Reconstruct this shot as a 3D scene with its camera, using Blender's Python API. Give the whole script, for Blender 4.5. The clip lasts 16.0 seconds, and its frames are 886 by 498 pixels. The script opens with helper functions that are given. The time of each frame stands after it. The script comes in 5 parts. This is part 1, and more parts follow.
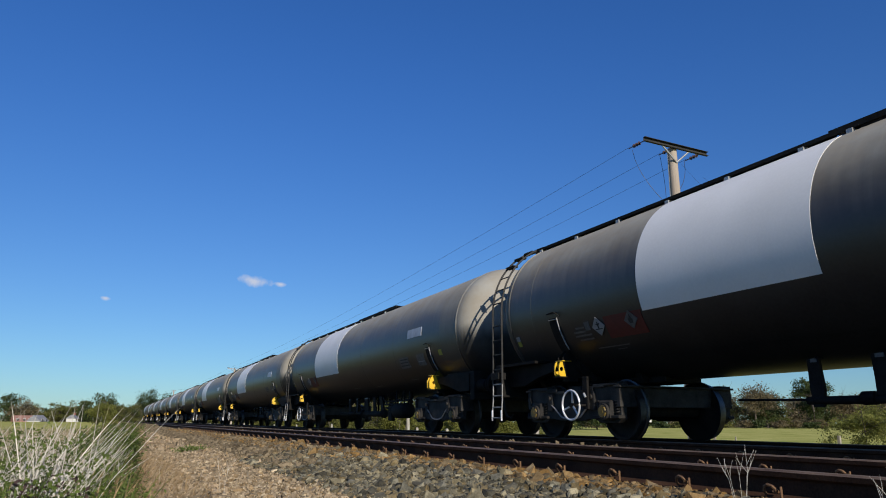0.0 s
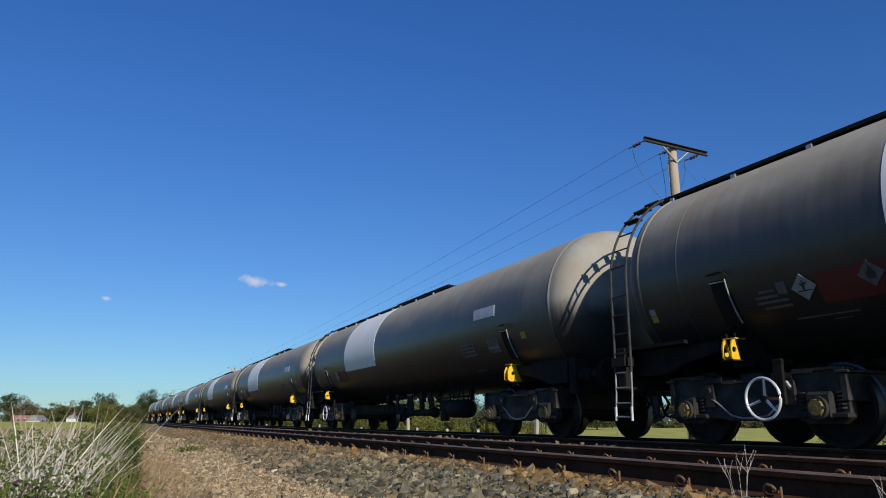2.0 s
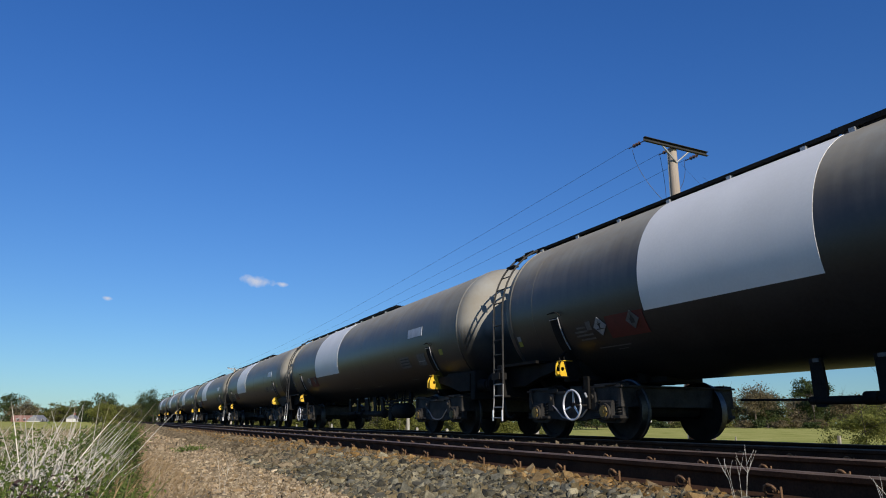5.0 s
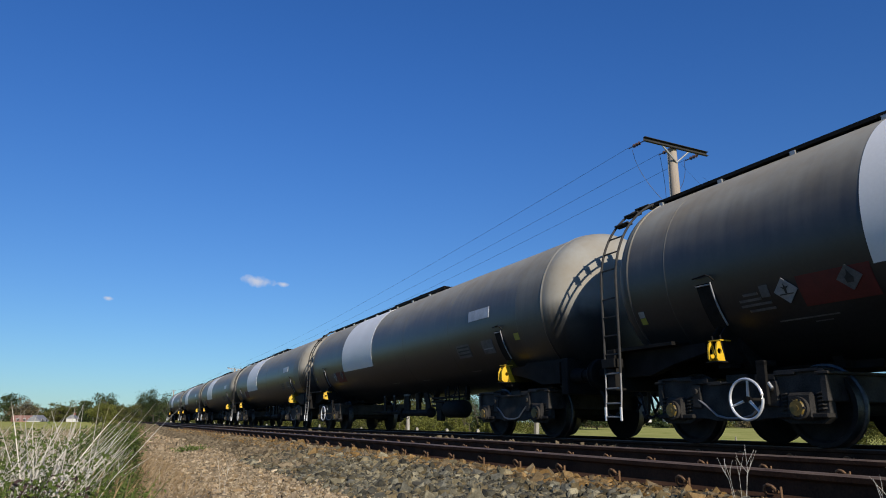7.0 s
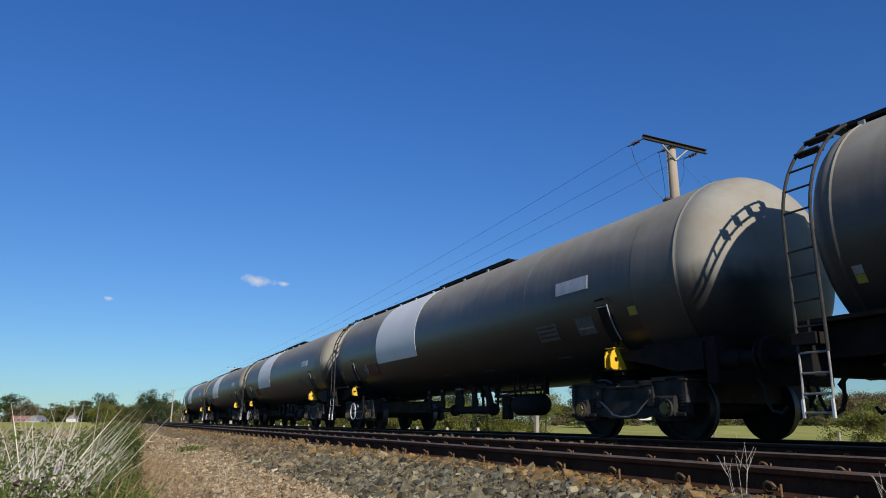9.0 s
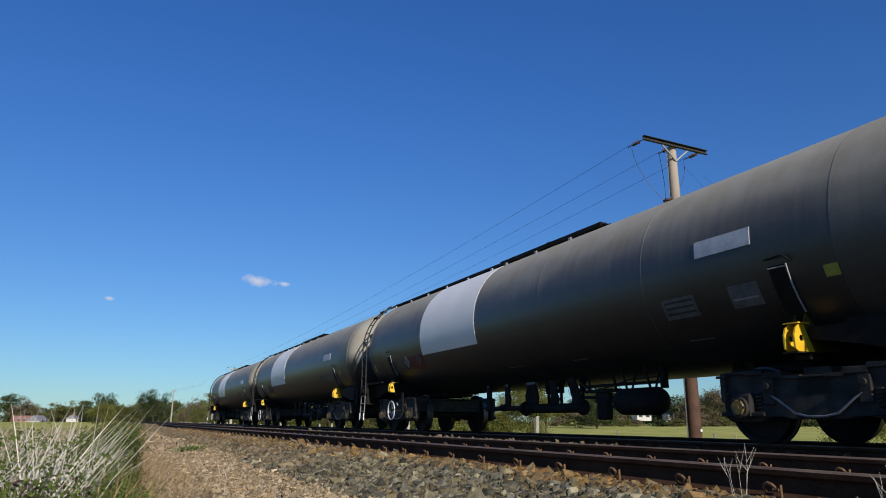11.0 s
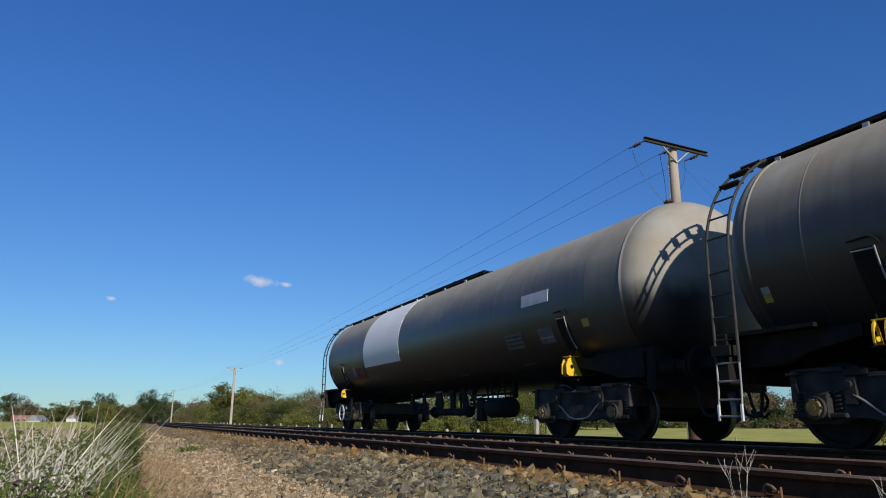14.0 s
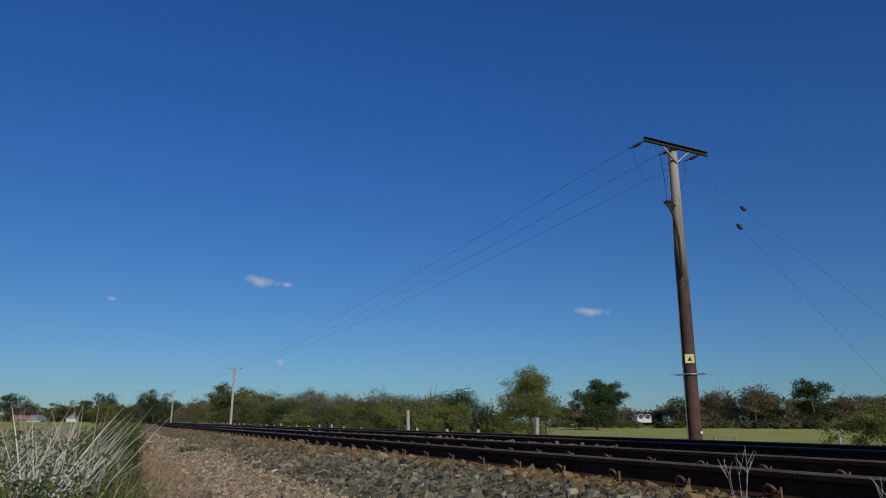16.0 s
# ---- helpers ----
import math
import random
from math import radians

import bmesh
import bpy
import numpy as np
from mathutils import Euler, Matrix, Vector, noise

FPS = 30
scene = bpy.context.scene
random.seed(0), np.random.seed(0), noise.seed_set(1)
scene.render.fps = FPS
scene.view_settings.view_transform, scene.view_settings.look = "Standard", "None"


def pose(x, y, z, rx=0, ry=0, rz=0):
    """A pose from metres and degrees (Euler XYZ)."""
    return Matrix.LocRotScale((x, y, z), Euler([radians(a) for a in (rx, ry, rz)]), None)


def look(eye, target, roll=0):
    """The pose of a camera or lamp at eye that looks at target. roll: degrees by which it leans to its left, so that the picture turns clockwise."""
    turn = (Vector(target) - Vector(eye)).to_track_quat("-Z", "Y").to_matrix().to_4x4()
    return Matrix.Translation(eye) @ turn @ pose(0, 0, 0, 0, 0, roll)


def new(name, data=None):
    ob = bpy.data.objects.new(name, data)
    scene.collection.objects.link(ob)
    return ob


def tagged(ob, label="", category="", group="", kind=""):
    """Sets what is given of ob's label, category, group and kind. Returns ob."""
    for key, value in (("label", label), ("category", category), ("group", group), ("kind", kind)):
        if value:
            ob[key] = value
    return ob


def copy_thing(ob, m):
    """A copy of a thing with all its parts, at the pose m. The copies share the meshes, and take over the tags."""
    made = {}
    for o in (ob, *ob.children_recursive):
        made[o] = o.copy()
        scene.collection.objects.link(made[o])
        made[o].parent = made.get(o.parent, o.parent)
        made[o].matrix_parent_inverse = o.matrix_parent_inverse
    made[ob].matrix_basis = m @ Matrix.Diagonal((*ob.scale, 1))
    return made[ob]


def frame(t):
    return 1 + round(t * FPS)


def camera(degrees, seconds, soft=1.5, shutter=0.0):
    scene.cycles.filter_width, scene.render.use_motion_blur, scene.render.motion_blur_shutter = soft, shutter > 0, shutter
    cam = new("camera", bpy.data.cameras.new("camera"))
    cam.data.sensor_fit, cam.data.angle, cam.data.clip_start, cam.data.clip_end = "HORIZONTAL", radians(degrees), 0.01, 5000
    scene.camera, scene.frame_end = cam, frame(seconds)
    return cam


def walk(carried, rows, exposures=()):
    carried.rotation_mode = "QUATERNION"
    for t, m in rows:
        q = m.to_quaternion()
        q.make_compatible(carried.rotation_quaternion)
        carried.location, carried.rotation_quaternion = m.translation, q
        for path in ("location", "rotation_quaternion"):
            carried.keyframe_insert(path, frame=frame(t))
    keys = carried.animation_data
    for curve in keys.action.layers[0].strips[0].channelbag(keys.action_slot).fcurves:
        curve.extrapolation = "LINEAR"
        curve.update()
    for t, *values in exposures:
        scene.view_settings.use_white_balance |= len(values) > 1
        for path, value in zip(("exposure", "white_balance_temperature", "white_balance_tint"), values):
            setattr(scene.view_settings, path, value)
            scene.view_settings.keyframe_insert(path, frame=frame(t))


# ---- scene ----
cam = camera(65.7, 16.0, soft=1.0, shutter=0.0)
EYE_Z = 0.245
BASE = pose(0, 0, EYE_Z, 90 + 14.15, 0, -25.2) @ pose(0, 0, 0, 0, 0, 0.25)


def held(lean):
    """The standing camera, leaning by a few thousandths of a radian about the line of the track."""
    turn = Matrix.Rotation(lean, 4, "Y")
    return Matrix.Translation((0, 0, EYE_Z)) @ turn @ Matrix.Translation((0, 0, -EYE_Z)) @ BASE


LEANS = [(0, 0), (7.5, 0), (8.0, 0.0022), (8.5, 0.0036), (9.2, 0.0042), (11.3, 0.0026), (12.5, 0.0016), (13.1, 0.0), (14.0, -0.0004), (16, -0.0006)]
walk(cam, [(t, held(a)) for t, a in LEANS], exposures=[(0, 0.0, 6500, 10), (14.2, 0.0, 6500, 10), (15.0, -0.23, 6320, 10), (15.5, -0.45, 6150, 10), (16, -0.68, 5950, 10)])

# ---- sky and sun ----
SUN_EL, SUN_AZ = radians(24), radians(180 + 4.5)
world = bpy.data.worlds.new("sky")
scene.world = world
world.use_nodes = True
wn = world.node_tree
sky = wn.nodes.new("ShaderNodeTexSky")
sky.sky_type, sky.sun_disc = "NISHITA", False
sky.sun_elevation, sky.sun_rotation = SUN_EL, SUN_AZ
sky.air_density, sky.dust_density, sky.ozone_density, sky.altitude = 1.0, 0.15, 1.0, 100
wn.nodes["Background"].inputs["Strength"].default_value = 0.0768
deep = wn.nodes.new("ShaderNodeMix")
deep.data_type, deep.blend_type = "RGBA", "MULTIPLY"
deep.inputs["Factor"].default_value = 1.0
# the air near the ground is paler and hazier than the sky overhead
way, up = wn.nodes.new("ShaderNodeTexCoord"), wn.nodes.new("ShaderNodeSeparateXYZ")
wn.links.new(way.outputs["Generated"], up.inputs[0])
rise = wn.nodes.new("ShaderNodeMapRange")
rise.interpolation_type = "SMOOTHSTEP"
rise.inputs["From Min"].default_value, rise.inputs["From Max"].default_value = -0.05, 0.6
wn.links.new(up.outputs["Z"], rise.inputs["Value"])
haze = wn.nodes.new("ShaderNodeMix")
haze.data_type = "RGBA"
haze.inputs["A"].default_value, haze.inputs["B"].default_value = (0.48, 0.775, 1.15, 1), (0.345, 0.845, 1.68, 1)
wn.links.new(rise.outputs[0], haze.inputs["Factor"])
wn.links.new(haze.outputs["Result"], deep.inputs["B"])
wn.links.new(sky.outputs[0], deep.inputs["A"])
wn.links.new(deep.outputs["Result"], wn.nodes["Background"].inputs["Color"])
sun_way = Vector((math.sin(SUN_AZ) * math.cos(SUN_EL), math.cos(SUN_AZ) * math.cos(SUN_EL), math.sin(SUN_EL)))
sun = new("sun", bpy.data.lights.new("sun", "SUN"))
sun.data.energy, sun.data.angle, sun.data.color = 5.0, radians(0.55), (1.0, 0.93, 0.82)
sun.matrix_basis = look(sun_way * 50, (0, 0, 0))


# ---- materials ----
def material(name, a, b, rough=0.7, metal=0.0, scale=6.0, fine=60.0, bump=0.15, bump_scale=None, contrast=0.5, coat=0.0, spread=0.0, island=0.0, space="Object", translucent=0.0, tints=(), gloss=0.5):
    """A surface that varies between the colours a and b at two scales, with a fine relief."""
    m = bpy.data.materials.new(name)
    m.use_nodes = True
    nt = m.node_tree
    N, Lk = nt.nodes, nt.links
    bsdf = N["Principled BSDF"]
    co = N.new("ShaderNodeTexCoord")
    n1, n2 = N.new("ShaderNodeTexNoise"), N.new("ShaderNodeTexNoise")
    n1.inputs["Scale"].default_value, n2.inputs["Scale"].default_value = scale, fine
    n1.inputs["Detail"].default_value, n2.inputs["Detail"].default_value = 5, 4
    for n in (n1, n2):
        Lk.new(co.outputs[space], n.inputs["Vector"])
    add = N.new("ShaderNodeMath")
    add.operation = "MULTIPLY_ADD"
    Lk.new(n2.outputs["Fac"], add.inputs[0])
    add.inputs[1].default_value = 0.6
    Lk.new(n1.outputs["Fac"], add.inputs[2])
    ramp = N.new("ShaderNodeMapRange")
    ramp.inputs["From Min"].default_value, ramp.inputs["From Max"].default_value = 0.8 - contrast * 0.5, 0.8 + contrast * 0.5
    Lk.new(add.outputs[0], ramp.inputs["Value"])
    mix = N.new("ShaderNodeMix")
    mix.data_type = "RGBA"
    mix.inputs["A"].default_value, mix.inputs["B"].default_value = (*a, 1), (*b, 1)
    Lk.new(ramp.outputs[0], mix.inputs["Factor"])
    out = mix.outputs["Result"]
    if tints:
        pick = N.new("ShaderNodeValToRGB")
        pick.color_ramp.interpolation = "CONSTANT"
        for k, tint in enumerate(tints):
            e = pick.color_ramp.elements[k] if k < 2 else pick.color_ramp.elements.new(k / len(tints))
            e.position, e.color = k / len(tints), (*tint, 1)
        far = N.new("ShaderNodeMath")
        far.operation = "FRACT"
        mul = N.new("ShaderNodeMath")
        mul.operation = "MULTIPLY"
        mul.inputs[1].default_value = 7.31
        Lk.new((N.new("ShaderNodeObjectInfo") if spread else N.new("ShaderNodeNewGeometry")).outputs["Random" if spread else "Random Per Island"], mul.inputs[0])
        Lk.new(mul.outputs[0], far.inputs[0])
        Lk.new(far.outputs[0], pick.inputs["Fac"])
        tm = N.new("ShaderNodeMix")
        tm.data_type, tm.blend_type = "RGBA", "MULTIPLY"
        tm.inputs["Factor"].default_value = 1.0
        Lk.new(out, tm.inputs["A"])
        Lk.new(pick.outputs["Color"], tm.inputs["B"])
        out = tm.outputs["Result"]
    if spread or island:
        hsv = N.new("ShaderNodeHueSaturation")
        src = N.new("ShaderNodeObjectInfo").outputs["Random"] if spread else N.new("ShaderNodeNewGeometry").outputs["Random Per Island"]
        k = spread or island
        rng = N.new("ShaderNodeMapRange")
        rng.inputs["To Min"].default_value, rng.inputs["To Max"].default_value = 1 - k, 1 + k
        Lk.new(src, rng.inputs["Value"])
        Lk.new(rng.outputs[0], hsv.inputs["Value"])
        Lk.new(out, hsv.inputs["Color"])
        out = hsv.outputs["Color"]
    Lk.new(out, bsdf.inputs["Base Color"])
    bsdf.inputs["Roughness"].default_value, bsdf.inputs["Metallic"].default_value = rough, metal
    bsdf.inputs["Coat Weight"].default_value = coat
    bsdf.inputs["Specular IOR Level"].default_value = gloss
    if bump:
        bp = N.new("ShaderNodeBump")
        bp.inputs["Strength"].default_value, bp.inputs["Distance"].default_value = bump, 0.01
        Lk.new(n2.outputs["Fac"], bp.inputs["Height"])
        Lk.new(bp.outputs[0], bsdf.inputs["Normal"])
    if translucent:
        tr = N.new("ShaderNodeBsdfTranslucent")
        Lk.new(out, tr.inputs["Color"])
        sh = N.new("ShaderNodeMixShader")
        sh.inputs[0].default_value = translucent
        Lk.new(bsdf.outputs[0], sh.inputs[1])
        Lk.new(tr.outputs[0], sh.inputs[2])
        Lk.new(sh.outputs[0], N["Material Output"].inputs["Surface"])
    return m


def tank_paint(name, paint_a, paint_b, dust, low, high, rough, dust_rough=0.75, streak=0.5):
    """Gloss paint under a film of road dust on the upper side of the tank, run down in streaks; its fade to black also
    deepens the shade below.
    """
    m = material(name, paint_a, paint_b, rough, 0, 1.2, 25, 0.03, spread=0.12)
    nt = m.node_tree
    N, Lk = nt.nodes, nt.links
    bsdf = N["Principled BSDF"]
    src = bsdf.inputs["Base Color"].links[0].from_socket
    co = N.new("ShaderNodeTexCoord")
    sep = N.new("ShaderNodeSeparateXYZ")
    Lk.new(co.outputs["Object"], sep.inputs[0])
    mp = N.new("ShaderNodeMapping")
    mp.inputs["Scale"].default_value = (1.6, 0.55, 1.6)
    Lk.new(co.outputs["Object"], mp.inputs["Vector"])
    ns = N.new("ShaderNodeTexNoise")
    ns.inputs["Scale"].default_value, ns.inputs["Detail"].default_value = 1.6, 6
    Lk.new(mp.outputs[0], ns.inputs["Vector"])
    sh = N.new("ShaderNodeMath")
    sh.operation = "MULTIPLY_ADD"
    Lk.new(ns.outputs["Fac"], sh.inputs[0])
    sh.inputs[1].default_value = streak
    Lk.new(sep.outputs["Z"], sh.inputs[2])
    run, fine = N.new("ShaderNodeMapping"), N.new("ShaderNodeTexNoise")
    run.inputs["Scale"].default_value = (0.5, 7.0, 0.5)
    Lk.new(co.outputs["Object"], run.inputs["Vector"])
    fine.inputs["Scale"].default_value, fine.inputs["Detail"].default_value = 1.3, 8
    Lk.new(run.outputs[0], fine.inputs["Vector"])
    sh2 = N.new("ShaderNodeMath")
    sh2.operation = "MULTIPLY_ADD"
    Lk.new(fine.outputs["Fac"], sh2.inputs[0])
    sh2.inputs[1].default_value = streak * 0.8
    Lk.new(sh.outputs[0], sh2.inputs[2])
    sh = sh2
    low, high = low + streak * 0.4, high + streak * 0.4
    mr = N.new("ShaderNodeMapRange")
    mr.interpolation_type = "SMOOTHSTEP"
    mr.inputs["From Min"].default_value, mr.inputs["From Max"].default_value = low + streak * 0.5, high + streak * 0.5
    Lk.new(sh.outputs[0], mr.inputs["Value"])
    mix = N.new("ShaderNodeMix")
    mix.data_type = "RGBA"
    # the dust is rustier and paler in patches
    blot, shade = N.new("ShaderNodeTexNoise"), N.new("ShaderNodeMix")
    blot.inputs["Scale"].default_value, blot.inputs["Detail"].default_value, blot.inputs["Roughness"].default_value = 1.7, 9, 0.65
    Lk.new(co.outputs["Object"], blot.inputs["Vector"])
    spread = N.new("ShaderNodeMapRange")
    spread.inputs["From Min"].default_value, spread.inputs["From Max"].default_value = 0.3, 0.72
    Lk.new(blot.outputs["Fac"], spread.inputs["Value"])
    shade.data_type = "RGBA"
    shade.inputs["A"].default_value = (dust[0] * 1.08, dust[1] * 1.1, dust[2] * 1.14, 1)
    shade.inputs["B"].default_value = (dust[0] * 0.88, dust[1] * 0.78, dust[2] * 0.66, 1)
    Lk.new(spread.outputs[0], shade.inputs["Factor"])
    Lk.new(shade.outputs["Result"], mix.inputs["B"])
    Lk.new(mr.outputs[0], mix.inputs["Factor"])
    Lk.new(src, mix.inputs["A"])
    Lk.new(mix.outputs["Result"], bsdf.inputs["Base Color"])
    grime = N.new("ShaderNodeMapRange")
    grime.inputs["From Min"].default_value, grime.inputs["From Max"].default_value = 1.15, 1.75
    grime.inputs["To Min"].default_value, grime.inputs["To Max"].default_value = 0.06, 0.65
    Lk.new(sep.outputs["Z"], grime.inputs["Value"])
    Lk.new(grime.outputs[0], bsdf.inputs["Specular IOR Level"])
    rr = N.new("ShaderNodeMapRange")
    rr.inputs["To Min"].default_value, rr.inputs["To Max"].default_value = rough, dust_rough
    Lk.new(mr.outputs[0], rr.inputs["Value"])
    Lk.new(rr.outputs[0], bsdf.inputs["Roughness"])
    return m


M = {}
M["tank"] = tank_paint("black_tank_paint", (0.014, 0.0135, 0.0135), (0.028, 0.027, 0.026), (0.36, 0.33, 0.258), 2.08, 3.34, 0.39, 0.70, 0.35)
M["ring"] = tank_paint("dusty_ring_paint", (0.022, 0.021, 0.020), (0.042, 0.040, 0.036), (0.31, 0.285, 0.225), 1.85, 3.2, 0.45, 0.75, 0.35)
# dusty above; the black lower part paints in the shade on the end
M["dome"] = tank_paint("dusty_shaded_end_paint", (0.010, 0.010, 0.010), (0.02, 0.02, 0.019), (0.275, 0.262, 0.222), 1.85, 2.3, 0.5, 0.8, 0.35)
M["white"] = material("white_band_paint", (0.74, 0.715, 0.67), (0.85, 0.825, 0.78), 0.5, 0, 1.3, 30, 0.03, contrast=0.8)
M["steel"] = material("black_underframe_steel", (0.006, 0.0055, 0.005), (0.020, 0.018, 0.016), 0.75, 0.0, 4, 50, 0.25, gloss=0.12)
M["bogie"] = material("greasy_bogie_steel", (0.014, 0.0125, 0.011), (0.055, 0.05, 0.044), 0.7, 0.0, 5, 60, 0.3, gloss=0.15)
M["wheel"] = material("wheel_steel", (0.010, 0.009, 0.008), (0.028, 0.025, 0.022), 0.7, 0.0, 6, 50, 0.15, gloss=0.12)
M["tread"] = material("polished_wheel_tread", (0.07, 0.066, 0.062), (0.15, 0.145, 0.14), 0.5, 1.0, 6, 50, 0.05)
M["galv"] = material("galvanised_steel", (0.30, 0.30, 0.30), (0.45, 0.45, 0.44), 0.5, 0.6, 8, 60, 0.1)
M["ladder"] = material("worn_grey_ladder_paint", (0.020, 0.019, 0.018), (0.055, 0.052, 0.048), 0.7, 0.0, 8, 60, 0.1, gloss=0.2)
M["worn"] = material("pale_grey_step", (0.16, 0.155, 0.15), (0.30, 0.29, 0.28), 0.55, 0.1, 8, 60, 0.1)
M["yellow"] = material("yellow_bracket_paint", (0.62, 0.36, 0.01), (0.80, 0.50, 0.02), 0.5, 0, 8, 50, 0.1)
# the bracket's yellow again, darkened to hold the tank's shade
M["web"] = material("shaded_ochre_web", (0.06, 0.039, 0.007), (0.13, 0.084, 0.014), 0.7, 0, 9, 50, 0.1, gloss=0.2)
M["ochre"] = material("faded_yellow_cap", (0.10, 0.066, 0.012), (0.24, 0.155, 0.025), 0.6, 0, 12, 60, 0.1)
M["silver"] = material("bare_handwheel_metal", (0.62, 0.62, 0.62), (0.78, 0.78, 0.78), 0.4, 0.3, 8, 60, 0.05)
M["red"] = material("faded_red_panel", (0.075, 0.008, 0.006), (0.12, 0.013, 0.010), 0.6, 0, 6, 40, 0.05)
M["plate"] = material("pale_plate", (0.30, 0.32, 0.36), (0.46, 0.48, 0.52), 0.5, 0, 6, 40, 0.05)
M["dull"] = material("dulled_white_label", (0.20, 0.20, 0.20), (0.32, 0.32, 0.31), 0.6, 0, 10, 60, 0.05)
M["stencil"] = material("grimy_stencil_paint", (0.06, 0.06, 0.06), (0.13, 0.13, 0.125), 0.6, 0, 8, 40, 0.05)
M["black"] = material("black_marking", (0.012, 0.012, 0.012), (0.03, 0.03, 0.03), 0.6, 0, 8, 40, 0.0)
M["lime"] = material("yellow_green_label", (0.26, 0.25, 0.03), (0.36, 0.33, 0.05), 0.6, 0, 8, 40, 0.0)
M["rubber"] = material("black_rubber_hose", (0.010, 0.010, 0.010), (0.025, 0.025, 0.025), 0.7, 0, 10, 60, 0.1)
M["rail"] = material("rusty_rail_side", (0.028, 0.014, 0.008), (0.075, 0.036, 0.019), 0.9, 0.0, 5, 70, 0.4, gloss=0.15)
M["railhead"] = material("worn_rail_head", (0.10, 0.058, 0.034), (0.21, 0.14, 0.09), 0.6, 0.1, 3, 60, 0.15)
M["clip"] = material("rusty_clip", (0.11, 0.056, 0.024), (0.21, 0.112, 0.05), 0.85, 0.0, 20, 120, 0.4, spread=0.2)
M["sleeper"] = material("stained_concrete_sleeper", (0.14, 0.11, 0.08), (0.26, 0.22, 0.17), 0.9, 0, 5, 60, 0.5)
M["stone"] = material("grey_ballast_stone", (0.060, 0.055, 0.039), (0.19, 0.173, 0.126), 0.9, 0, 12, 90, 0.5, island=0.6, tints=((1, 1, 0.97), (0.75, 0.76, 0.78), (1.25, 1.12, 0.88), (0.95, 0.9, 0.8), (0.5, 0.5, 0.52), (1.5, 1.42, 1.25), (1.1, 0.92, 0.66)), gloss=0.1)
M["stone_one"] = material("grey_ballast_stone_loose", (0.060, 0.055, 0.039), (0.19, 0.173, 0.126), 0.9, 0, 12, 90, 0.5, spread=0.4, tints=((1, 1, 0.97), (0.75, 0.76, 0.78), (1.25, 1.12, 0.88), (0.95, 0.9, 0.8), (0.5, 0.5, 0.52), (1.5, 1.42, 1.25), (1.1, 0.92, 0.66)), gloss=0.1)
M["rust_stone"] = material("rust_stained_stone", (0.095, 0.064, 0.030), (0.235, 0.162, 0.082), 0.9, 0, 12, 90, 0.5, island=0.5, tints=((1, 1, 1), (0.75, 0.8, 0.9), (1.25, 1.15, 0.95), (1.0, 0.85, 0.6)), gloss=0.1)
M["far_stone"] = material("olive_dusted_stone", (0.085, 0.064, 0.038), (0.205, 0.16, 0.10), 0.9, 0, 12, 90, 0.5, island=0.5, gloss=0.1)
M["gravel"] = material("buff_cess_gravel", (0.155, 0.116, 0.07), (0.36, 0.285, 0.19), 0.95, 0, 12, 90, 0.4, island=0.4, tints=((1, 1, 1), (0.7, 0.68, 0.66), (1.2, 1.15, 1.1), (0.9, 0.8, 0.65), (1.35, 1.35, 1.3)), gloss=0.1)
# kept near black: shade in the gaps between loose stones, as colour
M["bed"] = material("shaded_ballast_bed", (0.018, 0.014, 0.010), (0.06, 0.044, 0.03), 0.95, 0, 9, 45, 0.9, contrast=0.6, gloss=0.05)
M["cess"] = material("sandy_cess_path", (0.10, 0.076, 0.046), (0.19, 0.15, 0.096), 0.95, 0, 5, 45, 0.9, contrast=0.7, gloss=0.05)
M["field"] = material("grazed_grass", (0.24, 0.26, 0.055), (0.52, 0.47, 0.16), 0.95, 0, 0.35, 4.0, 0.3, contrast=0.55, gloss=0.0)
M["verge"] = material("rough_verge_turf", (0.075, 0.075, 0.03), (0.19, 0.165, 0.075), 0.95, 0, 0.8, 9.0, 0.5, contrast=0.6, gloss=0.0)
M["pole"] = material("weathered_pole_wood", (0.05, 0.027, 0.019), (0.115, 0.064, 0.046), 0.8, 0, 3, 50, 0.3, gloss=0.2)
M["pole_top"] = material("bleached_pole_wood", (0.30, 0.25, 0.20), (0.44, 0.38, 0.31), 0.8, 0, 5, 60, 0.4)


